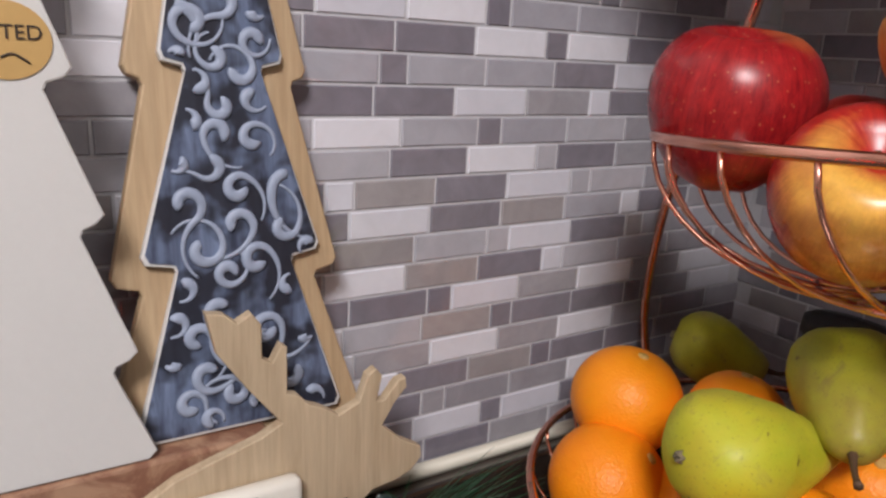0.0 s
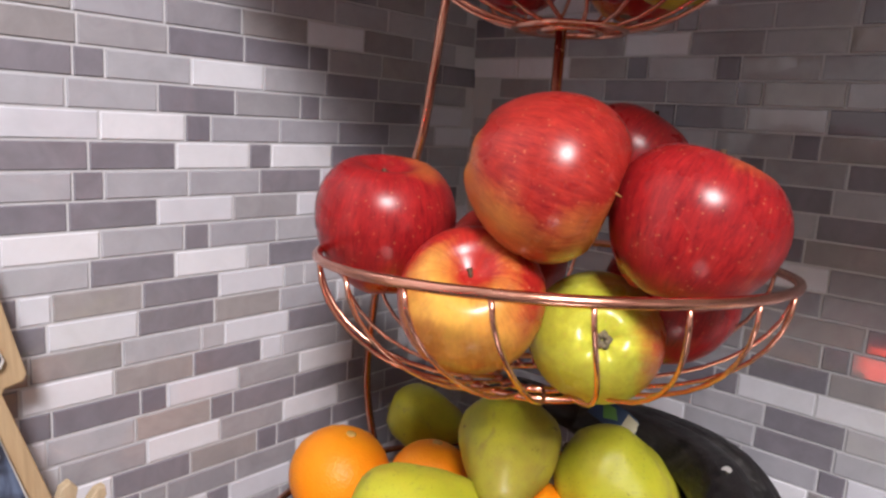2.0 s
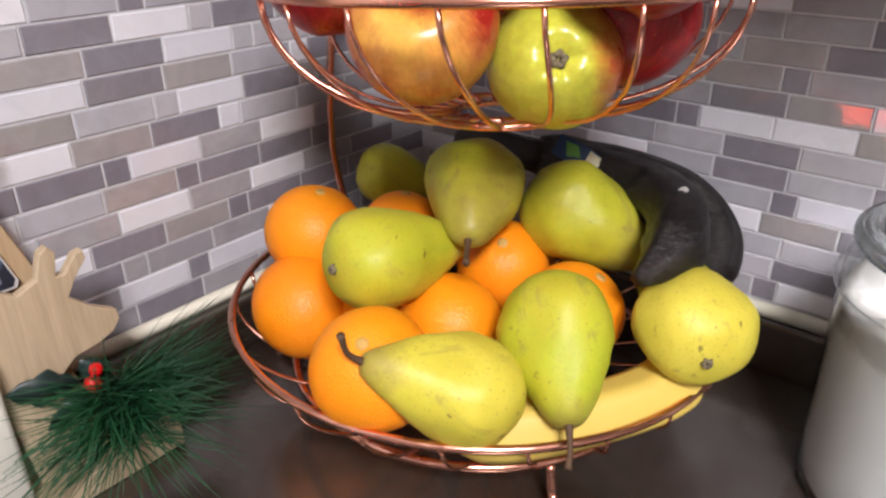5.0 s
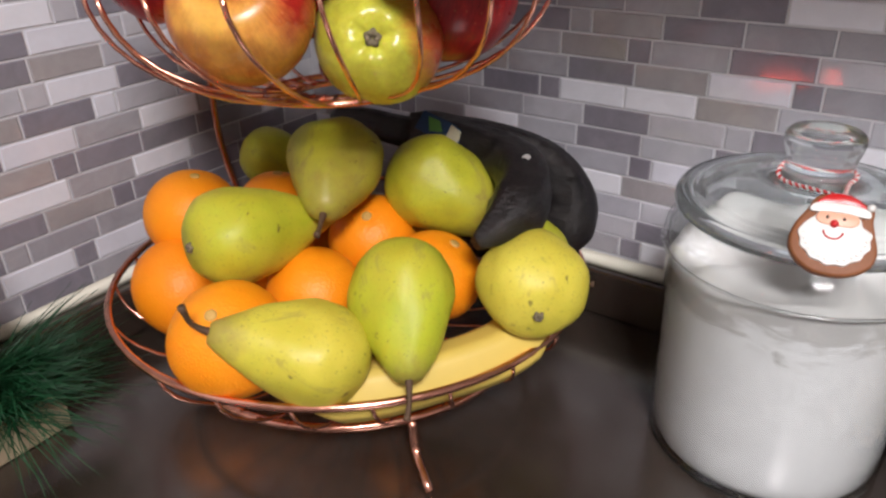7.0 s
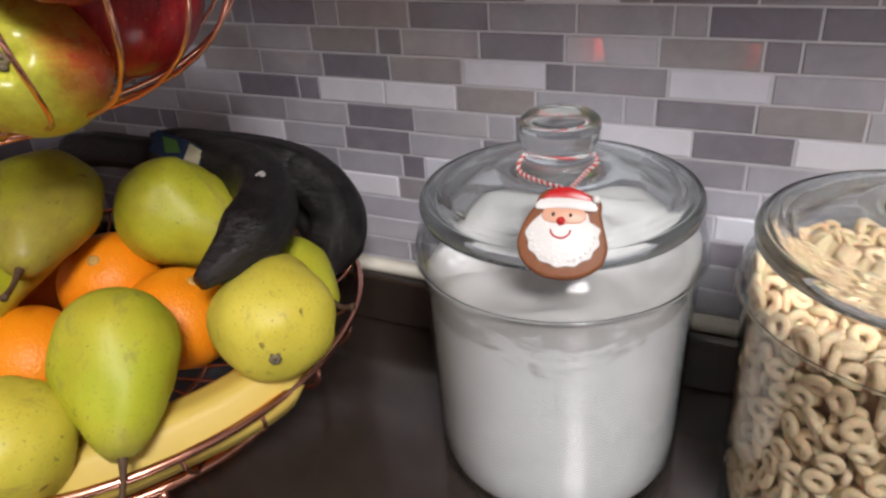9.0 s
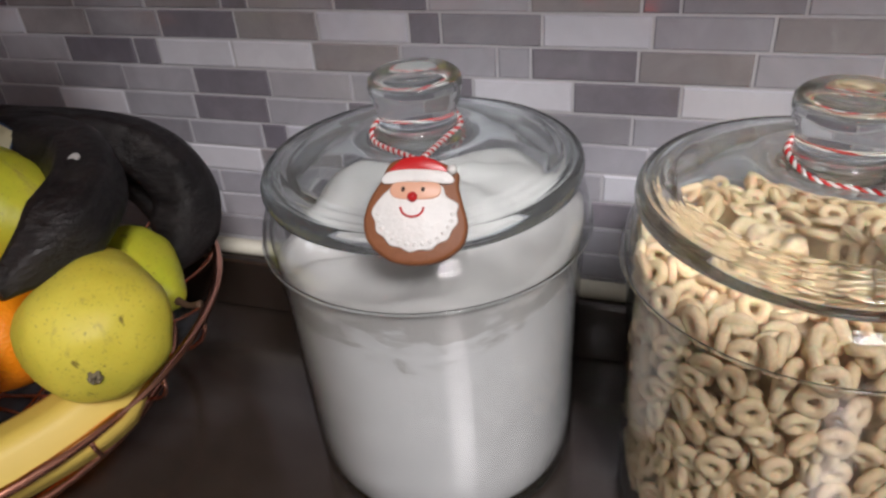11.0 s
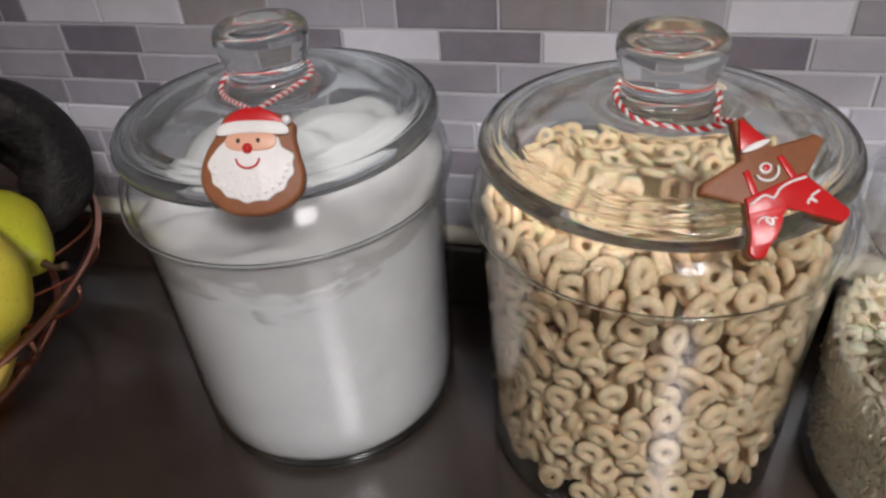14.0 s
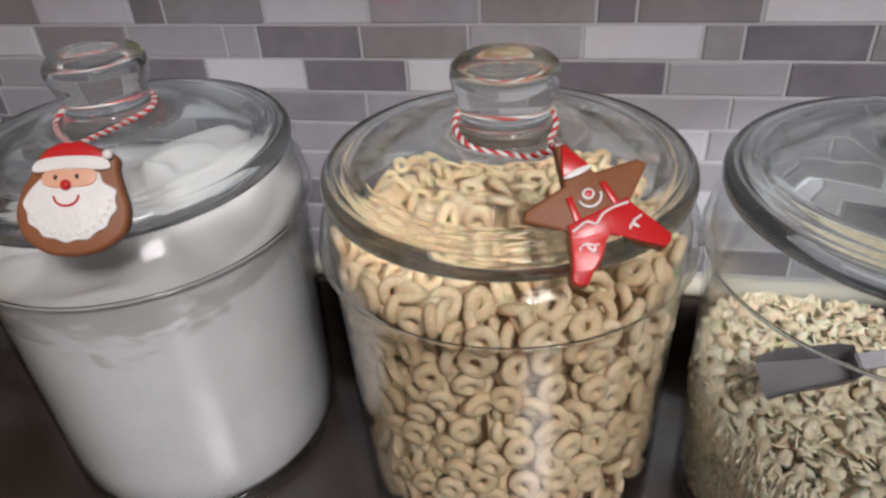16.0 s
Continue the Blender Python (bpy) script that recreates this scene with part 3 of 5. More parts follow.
bowl(LOW, 0.9634, 0.1783, 0.906, 0.060, 24, (0.0005, -0.0139), (0.138, 0.914), "thick copper rim of the bottom bowl")
bowl(MID, 1.1851, 0.1305, 1.116, 0.045, 20, (0.053, -0.0407), None, "thick copper rim of the middle bowl", 0.1)
bowl(TOP, 1.393, 0.104, 1.318, 0.033, 18, (0.0, 0.0), None, "thick copper rim of the top bowl")
for a in (-34, 86, 206):
    c, s = math.cos(radians(a)), math.sin(radians(a))
    pts = [(LOW[0] + r * c, LOW[1] + r * s, z) for r, z in ((0.138, 0.913), (0.141, 0.899), (0.146, 0.890), (0.170, 0.8795))]
    world_part("foot", tube(smooth_path(pts, 4), 0.0032), COPPER, basket, "bent copper wire foot")
upright = [(0.028, -0.138, 0.963), (0.016, -0.141, 1.03), (0.030, -0.145, 1.13), (0.061, -0.154, 1.19), (0.092, -0.167, 1.245), (0.104, -0.171, 1.29), (0.112, -0.172, 1.335), (0.120, -0.167, 1.394)]
world_part("upright", tube(smooth_path(upright, 6), 0.0034), COPPER, basket, "tall curved copper wire upright")
world_part("upright", tube([(0.218, -0.183, 1.117), (0.218, -0.183, 1.318)], 0.0034), COPPER, basket, "straight copper rod between two bowls")

# apples, middle tier
SCAR = [(0.2978, -0.2930, 1.2438), (0.3038, -0.2866, 1.2403), (0.3087, -0.2778, 1.2371), (0.3111, -0.2628, 1.2309)]
apple((0.163, -0.2685, 1.198), 0.0415, (0.15, -0.1, 1.0), 200, APPLE_RED, "shiny red apple with its stalk end up", 1.02, 0.004)
apple((0.2688, -0.2622, 1.2373), 0.0425, (0.675, 0.355, -0.26), 60, APPLE_STREAK, "large red apple with a pale yellow scar line", 0.95, 0.002)
scarred = bpy.data.objects["apple.001"]
world_part("scar", tube(smooth_path(SCAR, 4), [0.0006] * 3 + [0.0010] * 7 + [0.0006] * 3, sides=6), STICKER_TAN, scarred, "pale scar line")
apple((0.3310, -0.2259, 1.2160), 0.0420, (0.2, 0.3, 0.9), 10, APPLE_RED, "large dark red apple lying on the wire rim")
apple((0.2407, -0.2781, 1.1681), 0.0382, (0.40, -0.60, 0.75), 90, APPLE_BLUSH, "red and yellow apple with a pale stalk hollow", 0.95, 0.0012)
apple((0.2834, -0.2215, 1.1498), 0.0362, (-0.55, 0.80, -0.24), 170, APPLE_GREEN, "green and yellow apple showing its calyx")
apple((0.2540, -0.1520, 1.2400), 0.0370, (0.3, 0.4, 0.8), 30, APPLE_RED, "dark red apple at the back of the bowl")
apple((0.1950, -0.1900, 1.1720), 0.0390, (0.1, 0.2, 1.0), 140, APPLE_BLUSH, "yellow and red apple between the others")
apple((0.2980, -0.1700, 1.1650), 0.0380, (0.3, 0.1, 1.0), 240, APPLE_RED, "red apple low in the wire bowl")

# top tier
for at, r, m in (((0.185, -0.185, 1.362), 0.037, APPLE_RED), ((0.255, -0.200, 1.362), 0.036, APPLE_RED), ((0.230, -0.120, 1.362), 0.036, APPLE_BLUSH)):
    apple(at, r, (0.1, 0.1, 1), 30 + 900 * at[0], m, "red apple in the top wire bowl", group="apples in the top tier")
pear((0.270, -0.145, 1.362), (0.262, -0.170, 1.410), 0.030, PEAR_YELLOW, "yellow pear in the top wire bowl", group="pears in the top tier")

# oranges, bottom tier
orange((0.0869, -0.2297, 0.9953), 0.0378, (0.2, 0.1, 1), 10, "bright orange resting on the others")
orange((0.1112, -0.2654, 0.9556), 0.0388, (0.5, 0.3, 0.6), 50, "bright orange resting against the rim")
orange((0.2350, -0.3200, 0.9850), 0.0365, (0.25, -0.45, 0.85), 90, "orange with a pale stem button near the rim")
orange((0.2323, -0.2438, 0.9765), 0.0345, (0.2, 0.8, 0.5), 20, "bright orange in the middle of the pile")
orange((0.2230, -0.1721, 0.9883), 0.0330, (0.3, -0.5, 0.9), 70, "bright orange under two pears")
orange((0.1465, -0.1953, 1.0022), 0.0310, (0.0, 0.2, 1), 30, "small bright orange behind the green pear")
orange((0.2893, -0.1831, 0.9816), 0.0335, (0.4, 0.2, 0.8), 15, "deep orange mandarin beside the pears", 0.9)
orange((0.1600, -0.2300, 0.9500), 0.0360, (0.4, 0.2, 0.8), 15, "orange at the bottom of the pile")
orange((0.2000, -0.1200, 0.9500), 0.0360, (0.4, 0.2, 0.8), 45, "orange at the bottom of the pile")
orange((0.1100, -0.1500, 0.9560), 0.0360, (0.1, 0.2, 0.8), 75, "orange at the bottom of the pile")

# pears, bottom tier
pear((0.1983, -0.2777, 1.0269), (0.2160, -0.2020, 1.0200), 0.0320, PEAR_GREEN, "green pear lying on its side with its blossom end out", 20, reach=1.08, fat=0.36, stalk=0.022, curl=(0.010, -0.004))
pear((0.2080, -0.1880, 1.0518), (0.2440, -0.2440, 1.0330), 0.0326, PEAR_DULL, "mottled green pear with its neck hanging forward", 80, stalk=0.026, reach=0.88)
pear((0.2546, -0.1362, 1.0271), (0.3150, -0.1250, 1.0010), 0.0362, PEAR_DULL, "round yellow-green pear beside the black bananas", 10)
pear((0.3098, -0.2453, 1.0060), (0.3480, -0.2890, 0.9720), 0.0332, PEAR_GREEN, "spotted green pear with its stalk over the rim", 130, reach=0.9, stalk=0.022, curl=(0.0, 0.004))
pear((0.2878, -0.3013, 0.9840), (0.2500, -0.3480, 1.0130), 0.0332, PEAR_YELLOW, "yellow pear lying on its side with a curved stalk", 40, reach=0.97, fat=0.47, stalk=0.018, curl=(0.014, 0.008))
pear((0.3702, -0.1900, 1.0021), (0.3360, -0.1420, 1.0090), 0.0332, PEAR_YELLOW, "yellow pear showing its blossom end at the rim", 60)
pear((0.0719, -0.1314, 1.0101), (0.1100, -0.1050, 1.0000), 0.0275, PEAR_DULL, "small dull green pear at the back", 60)
pear((0.3330, -0.1270, 0.9900), (0.3760, -0.1420, 0.9840), 0.0240, PEAR_GREEN, "green pear low at the back of the bowl", 60)

# yellow banana along the rim
ban = thing("banana", banana_mesh([(0.255, -0.300, 0.945), (0.300, -0.285, 0.951), (0.335, -0.245, 0.954), (0.362, -0.200, 0.960), (0.365, -0.160, 0.972)], 0.0185), BANANA, "ripe yellow banana along the basket rim", "banana")

# black bananas
bunch = thing("banana_bunch", None, None, "bunch of overripe black bananas with a sticker", "bananas", at=pose(0.330, -0.120, 1.056))
for pts, r in ((((0.205, -0.090, 1.042), (0.250, -0.088, 1.041), (0.298, -0.102, 1.042), (0.330, -0.132, 1.042), (0.343, -0.170, 1.037), (0.339, -0.206, 1.030)), 0.0190),
               (((0.205, -0.085, 1.040), (0.255, -0.070, 1.038), (0.304, -0.060, 1.028), (0.334, -0.068, 1.008), (0.340, -0.086, 0.988), (0.333, -0.104, 0.972)), 0.0190),
               (((0.200, -0.095, 1.046), (0.235, -0.060, 1.030), (0.280, -0.045, 1.005), (0.310, -0.050, 0.975), (0.310, -0.070, 0.950)), 0.0190),
               (((0.130, -0.105, 1.046), (0.160, -0.100, 1.048), (0.190, -0.096, 1.046), (0.225, -0.090, 1.042)), 0.0125)):
    world_part("black_banana", banana_mesh(pts, r, blunt=0.75), BANANA_BLACK, bunch)
st = part("sticker", slab([(-0.018, -0.008), (0.008, -0.009), (0.020, -0.006), (0.020, 0.006), (0.008, 0.009), (-0.018, 0.008)], 0.0006), LABEL_BLUE, bunch, "blue and green oval fruit sticker", False)
st.matrix_world = look((0.2400, -0.1065, 1.0580), (0.40, -0.50, 1.30)) @ pose(0, 0, 0, -90, 0, 0) @ pose(0, 0, 0, 0, 156, 0) @ Matrix.Scale(0.96, 4)
tag = part("sticker_tab", slab([(0.008, -0.0075), (0.019, -0.0055), (0.019, 0.0055), (0.008, 0.0075)], 0.0018), LABEL_CREAM, bunch, "cream sticker tab with barcode lines", False)
tag.matrix_world = st.matrix_world @ pose(0, -0.0006, 0)
green = part("sticker_print", slab([(-0.012, -0.005), (-0.002, -0.006), (0.004, 0.001), (-0.006, 0.005)], 0.0020), LABEL_GREEN, bunch, "green printed leaf shape", False)
green.matrix_world = st.matrix_world @ pose(0, -0.0007, 0)
for k in range(5):
    bar = part("barcode_line", block(0.0100 + 0.0016 * k, -0.0012, -0.0035, 0.0108 + 0.0016 * k, -0.0007, 0.0035), INK, bunch, "", False)
    bar.matrix_world = st.matrix_world
scuff = slab(blob_outline([(-0.003, 0.0), (-0.001, 0.0022), (0.002, 0.0014), (0.0034, -0.0010), (0.0010, -0.0006), (-0.0012, -0.0018)], 3), 0.0005)
scuff = part("scuff", scuff, SCUFF, bunch, "pale scuff on the black skin", False)
scuff.matrix_world = look((0.3315, -0.1330, 1.0612), (0.42, -0.45, 1.45)) @ pose(0, 0, 0, -90, 0, 0)

# ---- glass jars ----


TALL = Matrix.Diagonal((1.016, 1.016, 1.041, 1))


def jar(x, y, spin, label):
    root = thing("glass_jar", None, None, label, "jar", "glass storage jars", at=pose(x, y, Z, 0, 0, spin) @ TALL)
    outer = [(r / 1.016, z / 1.041) for r, z in ((0.0, 0.0025), (0.060, 0.0015), (0.0690, 0.0), (0.0730, 0.0020), (0.0750, 0.0070), (0.0756, 0.030), (0.0762, 0.070), (0.0772, 0.112), (0.0784, 0.135), (0.0796, 0.1440), (0.0810, 0.1462), (0.0815, 0.1490), (0.0812, 0.1530), (0.0800, 0.1580), (0.0775, 0.1625), (0.0742, 0.1655), (0.0722, 0.1675), (0.0720, 0.1690), (0.0728, 0.1702))]
    inner = [(r / 1.016, z / 1.041) for r, z in ((0.0690, 0.1702), (0.0685, 0.1680), (0.0710, 0.1640), (0.0758, 0.1590), (0.0780, 0.1530), (0.0780, 0.1480), (0.0764, 0.135), (0.0754, 0.112), (0.0745, 0.070), (0.0739, 0.030), (0.0730, 0.0080), (0.0706, 0.0036), (0.0, 0.0034))]
    part("body", lathe(outer + inner, 72), GLASS_WALL, root, "clear glass jar body")
    lid = [(0.0, 0.1830), (0.020, 0.1822), (0.040, 0.1790), (0.0590, 0.1715), (0.0630, 0.1640), (0.0640, 0.1640), (0.0730, 0.1640), (0.0757, 0.1662), (0.0764, 0.1692), (0.0757, 0.1722), (0.0740, 0.1742), (0.0722, 0.1745), (0.0712, 0.1738), (0.0700, 0.1750), (0.0686, 0.1754), (0.0672, 0.1744), (0.0660, 0.1758), (0.0640, 0.1764),
           (0.0622, 0.1758), (0.0600, 0.1778), (0.0540, 0.1802), (0.0450, 0.1830), (0.0350, 0.1850), (0.0290, 0.1860), (0.0262, 0.1874), (0.0215, 0.1884), (0.0182, 0.1905), (0.0178, 0.1935), (0.0190, 0.1985), (0.0207, 0.2035), (0.0214, 0.2075), (0.0209, 0.2110), (0.0185, 0.2132), (0.0110, 0.2128), (0.0, 0.2116)]
    part("seam", tube(ring_path(0.0804, 0.1412, 72), 0.0008, True, 6), GLASS_SOLID, root, "raised mould seam")
    part("foot_ring", tube(ring_path(0.0702, 0.0032, 72), 0.0030, True, 8), GLASS_SOLID, root, "thick glass foot")
    top = part("lid", lathe(lid, 72), GLASS_LID, root, "domed glass lid with ridged rim and knob")
    top.visible_shadow = False
    return root


JARS = [(0.5017, -0.0925), (0.6797, -0.0965), (0.843, -0.104)]
jar_one = jar(*JARS[0], 0, "clear glass jar of white flour with glass lid")
jar_two = jar(*JARS[1], 0, "clear glass jar of oat ring cereal with glass lid")
jar_three = jar(*JARS[2], 0, "clear glass jar of rolled oats with glass lid")


def inside(z):
    """The jar's inner radius, less a hair, at a height above its base."""
    steps = ((0.0035, 0.0690), (0.0080, 0.0716), (0.029, 0.0725), (0.067, 0.0731), (0.1076, 0.0740), (0.130, 0.0750), (0.142, 0.0764), (0.147, 0.0764), (0.1527, 0.0742), (0.158, 0.069))
    for (z0, r0), (z1, r1) in zip(steps, steps[1:]):
        if z <= z1:
            return r0 + (r1 - r0) * max(0.0, z - z0) / (z1 - z0)
    return steps[-1][1]


def heap(name, x, y, top, swell, material, label, category, gap=0.0, steps=20):
    """Loose stuff that fills a jar; top(a, r) gives its height."""
    bm = bmesh.new()
    seg = 72
    rows = []
    for s in range(steps + 1):
        u = s / steps
        ring = []
        for k in range(seg):
            a = 2 * math.pi * k / seg
            z = 0.0038 + u * (top(a, 1.0) - 0.0038)
            r = inside(z) - gap
            ring.append(bm.verts.new((r * math.cos(a), r * math.sin(a), z)))
        rows.append(ring)
    for s in range(1, 10):
        u = 1 - s / 10
        rows.append([bm.verts.new(((inside(top(a, 1.0)) - gap) * u * math.cos(a), (inside(top(a, 1.0)) - gap) * u * math.sin(a), top(a, u) + swell * noise.noise(Vector((u * math.cos(a) * 3, u * math.sin(a) * 3, 4.0))))) for a in (2 * math.pi * k / seg for k in range(seg))])
    for lo, hi in zip(rows, rows[1:]):
        for k in range(seg):
            bm.faces.new((lo[k], lo[(k + 1) % seg], hi[(k + 1) % seg], hi[k]))
    bm.faces.new(rows[-1])
    bm.faces.new(rows[0][::-1])
    ob = thing(name, bm, material, label, category, at=pose(x, y, Z) @ TALL)
    ob["kind"] = "stuff"
    return ob


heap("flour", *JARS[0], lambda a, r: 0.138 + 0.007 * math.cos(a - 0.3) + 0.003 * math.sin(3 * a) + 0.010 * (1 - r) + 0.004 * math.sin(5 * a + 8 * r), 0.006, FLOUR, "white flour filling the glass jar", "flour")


def ring_mesh(bm, m, big, small, seg=12, sides=7):
    rings = []
    for k in range(seg):
        a = 2 * math.pi * k / seg
        f = 1 + 0.06 * math.sin(2 * a + big * 9e4) + 0.05 * math.sin(3 * a)
        rings.append([bm.verts.new(m @ Vector(((big * f + small * math.cos(b)) * math.cos(a), (big * f + small * math.cos(b)) * math.sin(a), small * 0.9 * math.sin(b)))) for b in (2 * math.pi * j / sides for j in range(sides))])
    for k in range(seg):
        lo, hi = rings[k], rings[(k + 1) % seg]
        for j in range(sides):
            bm.faces.new((lo[j], hi[j], hi[(j + 1) % sides], lo[(j + 1) % sides]))


def cereal(x, y):
    """Rings that lie face out against the glass in three layers, and a loose top."""
    rng = random.Random(7)
    bm = bmesh.new()
    for depth, apart, tries, upright in ((0.0042, 0.0108, 20000, 0.84), (0.0078, 0.0098, 11000, 0.45), (0.0150, 0.0112, 7000, 0.3)):
        kept = []
        for k in range(tries):
            a, h = rng.uniform(-math.pi, math.pi), rng.uniform(0.0135, 0.142)
            r = inside(h) - depth
            p = Vector((r * math.cos(a), r * math.sin(a), h))
            if any((p - q).length < apart for q in kept):
                continue
            kept.append(p)
            face_out = rng.random() < upright
            inward = 0.0 if face_out else 0.0040
            m = Matrix.Translation(((r - inward) * math.cos(a), (r - inward) * math.sin(a), h)) @ pose(0, 0, 0, 0, 0, math.degrees(a)) @ pose(0, 0, 0, rng.gauss(0, 20) if face_out else rng.uniform(60, 120), 90 + rng.gauss(0, 15), 0)
            ring_mesh(bm, m, rng.uniform(0.0040, 0.0046), rng.uniform(0.0024, 0.0028), 14, 8)
    for layer in range(2):
        kept = []
        for k in range(2500):
            a, u = rng.uniform(0, 2 * math.pi), math.sqrt(rng.random()) * 0.94
            h = 0.133 + 0.006 * math.sin(a + 2.2) + 0.007 * (1 - u) + 0.0055 * layer + rng.uniform(-0.002, 0.002)
            rr = u * (inside(h) - 0.008)
            p = Vector((rr * math.cos(a), rr * math.sin(a), h))
            if any((p - q).length < 0.0118 for q in kept):
                continue
            kept.append(p)
            m = Matrix.Translation(p) @ pose(0, 0, 0, rng.gauss(0, 32), rng.gauss(0, 32), 0)
            ring_mesh(bm, m, rng.uniform(0.0040, 0.0046), rng.uniform(0.0024, 0.0028), 14, 8)
    core = [(0.0, 0.010), (0.055, 0.010), (0.0575, 0.04), (0.0585, 0.12), (0.055, 0.133), (0.0, 0.136)]
    lathe(core, 40, bm)
    ob = thing("oat_ring_cereal", bm, CEREAL, "golden oat ring cereal filling the glass jar", "cereal", at=pose(x, y, Z) @ TALL)
    ob["kind"] = "stuff"


cereal(*JARS[1])


def oat_top(a, r):
    """The flakes' surface: high at the back, hollow in the middle."""
    return 0.052 + 0.014 * r + 0.008 * math.cos(a - 3.4) * r + 0.004 * math.sin(3 * a) * r


def meal_top(a, r):
    """The fine meal under the flakes, sloping to the front."""
    return 0.036 + 0.024 * math.cos(a - 3.3) * r + 0.003 * math.sin(4 * a)


heap("oatmeal", *JARS[2], meal_top, 0.004, OATMEAL, "fine oatmeal filling half of the glass jar", "oatmeal", 0.0020)


def flakes(x, y):
    rng = random.Random(11)
    bm = bmesh.new()
    for k in range(6400):
        a = rng.uniform(0, 2 * math.pi)
        w, l = rng.uniform(0.0026, 0.0037), rng.uniform(0.0034, 0.0050)
        if k < 2000:
            u = math.sqrt(rng.random()) * 0.97
            h = oat_top(a, u) + rng.uniform(-0.008, 0.003)
        elif k < 4300:
            u = 1.0
            h = meal_top(a, 1) - 0.003 + (oat_top(a, 1) - meal_top(a, 1) + 0.004) * rng.random()
        else:
            u = 1.0
            h = 0.010 + (meal_top(a, 1) - 0.010) * rng.random()
            w, l = w * 0.5, l * 0.55
        r = u * (inside(h) - 0.0016)
        if u == 1.0:
            turn = pose(0, 0, 0, 0, 0, math.degrees(a)) @ pose(0, 0, 0, rng.uniform(0, 360), 90 + rng.gauss(0, 22), 0)
        else:
            turn = pose(0, 0, 0, rng.gauss(0, 32), rng.gauss(0, 32), rng.uniform(0, 360))
        m = Matrix.Translation((r * math.cos(a), r * math.sin(a), h)) @ turn
        t, curl = 0.0004, rng.uniform(0.0001, 0.0005)
        ends = [(l * math.cos(q), w * math.sin(q), curl * math.cos(2 * q)) for q in (math.pi * j / 4 for j in range(8))]
        top = [bm.verts.new(m @ Vector((p, q, t + c))) for p, q, c in ends]
        low = [bm.verts.new(m @ Vector((p, q, -t + c))) for p, q, c in ends]
        bm.faces.new(top)
        bm.faces.new(low[::-1])
        for j in range(8):
            bm.faces.new((low[j], low[(j + 1) % 8], top[(j + 1) % 8], top[j]))
    lathe([(0.0, 0.02), (0.060, 0.02), (0.064, 0.040), (0.0640, 0.050), (0.045, 0.050), (0.0, 0.044)], 40, bm)
    ob = thing("rolled_oats", bm, OATS, "pale rolled oat flakes lying in the glass jar", "oats", at=pose(x, y, Z) @ TALL)
    ob["kind"] = "stuff"


flakes(*JARS[2])

# ---- cookie ornaments on twine ----


def twine(points, parent):
    """Two strands twisted round a path."""
    pts = smooth_path(points, 10)
    for name, phase, mat in (("red_strand", 0.0, ICING_RED), ("white_strand", math.pi, ICING_WHITE)):
        line, run, last = [], 0.0, pts[0]
        dense = []
        for a, b in zip(pts, pts[1:]):
            dense += [a.lerp(b, k / 4) for k in range(4)]
        dense.append(pts[-1])
        for k, p in enumerate(dense):
            run += (p - last).length
            last = p
            t = (dense[min(k + 1, len(dense) - 1)] - dense[max(k - 1, 0)]).normalized()
            s = t.cross(Vector((0.3, 0.2, 0.9))).normalized()
            u = t.cross(s)
            w = phase + run / 0.0060 * 2 * math.pi
            line.append(p + 0.00062 * (math.cos(w) * s + math.sin(w) * u))
        world_part(name, tube(line, 0.00075, sides=5), mat, parent)


def plate(name, outline, lift, thick, material, parent, label="", bevel=0.0004):
    bm = slab(outline, thick, bevel)
    bmesh.ops.translate(bm, verts=bm.verts, vec=(0, -lift - thick, 0))
    return part(name, bm, material, parent, label)


def disc_outline(x, z, rx, rz, n=16):
    return [(x + rx * math.cos(2 * math.pi * k / n), z + rz * math.sin(2 * math.pi * k / n)) for k in range(n)]


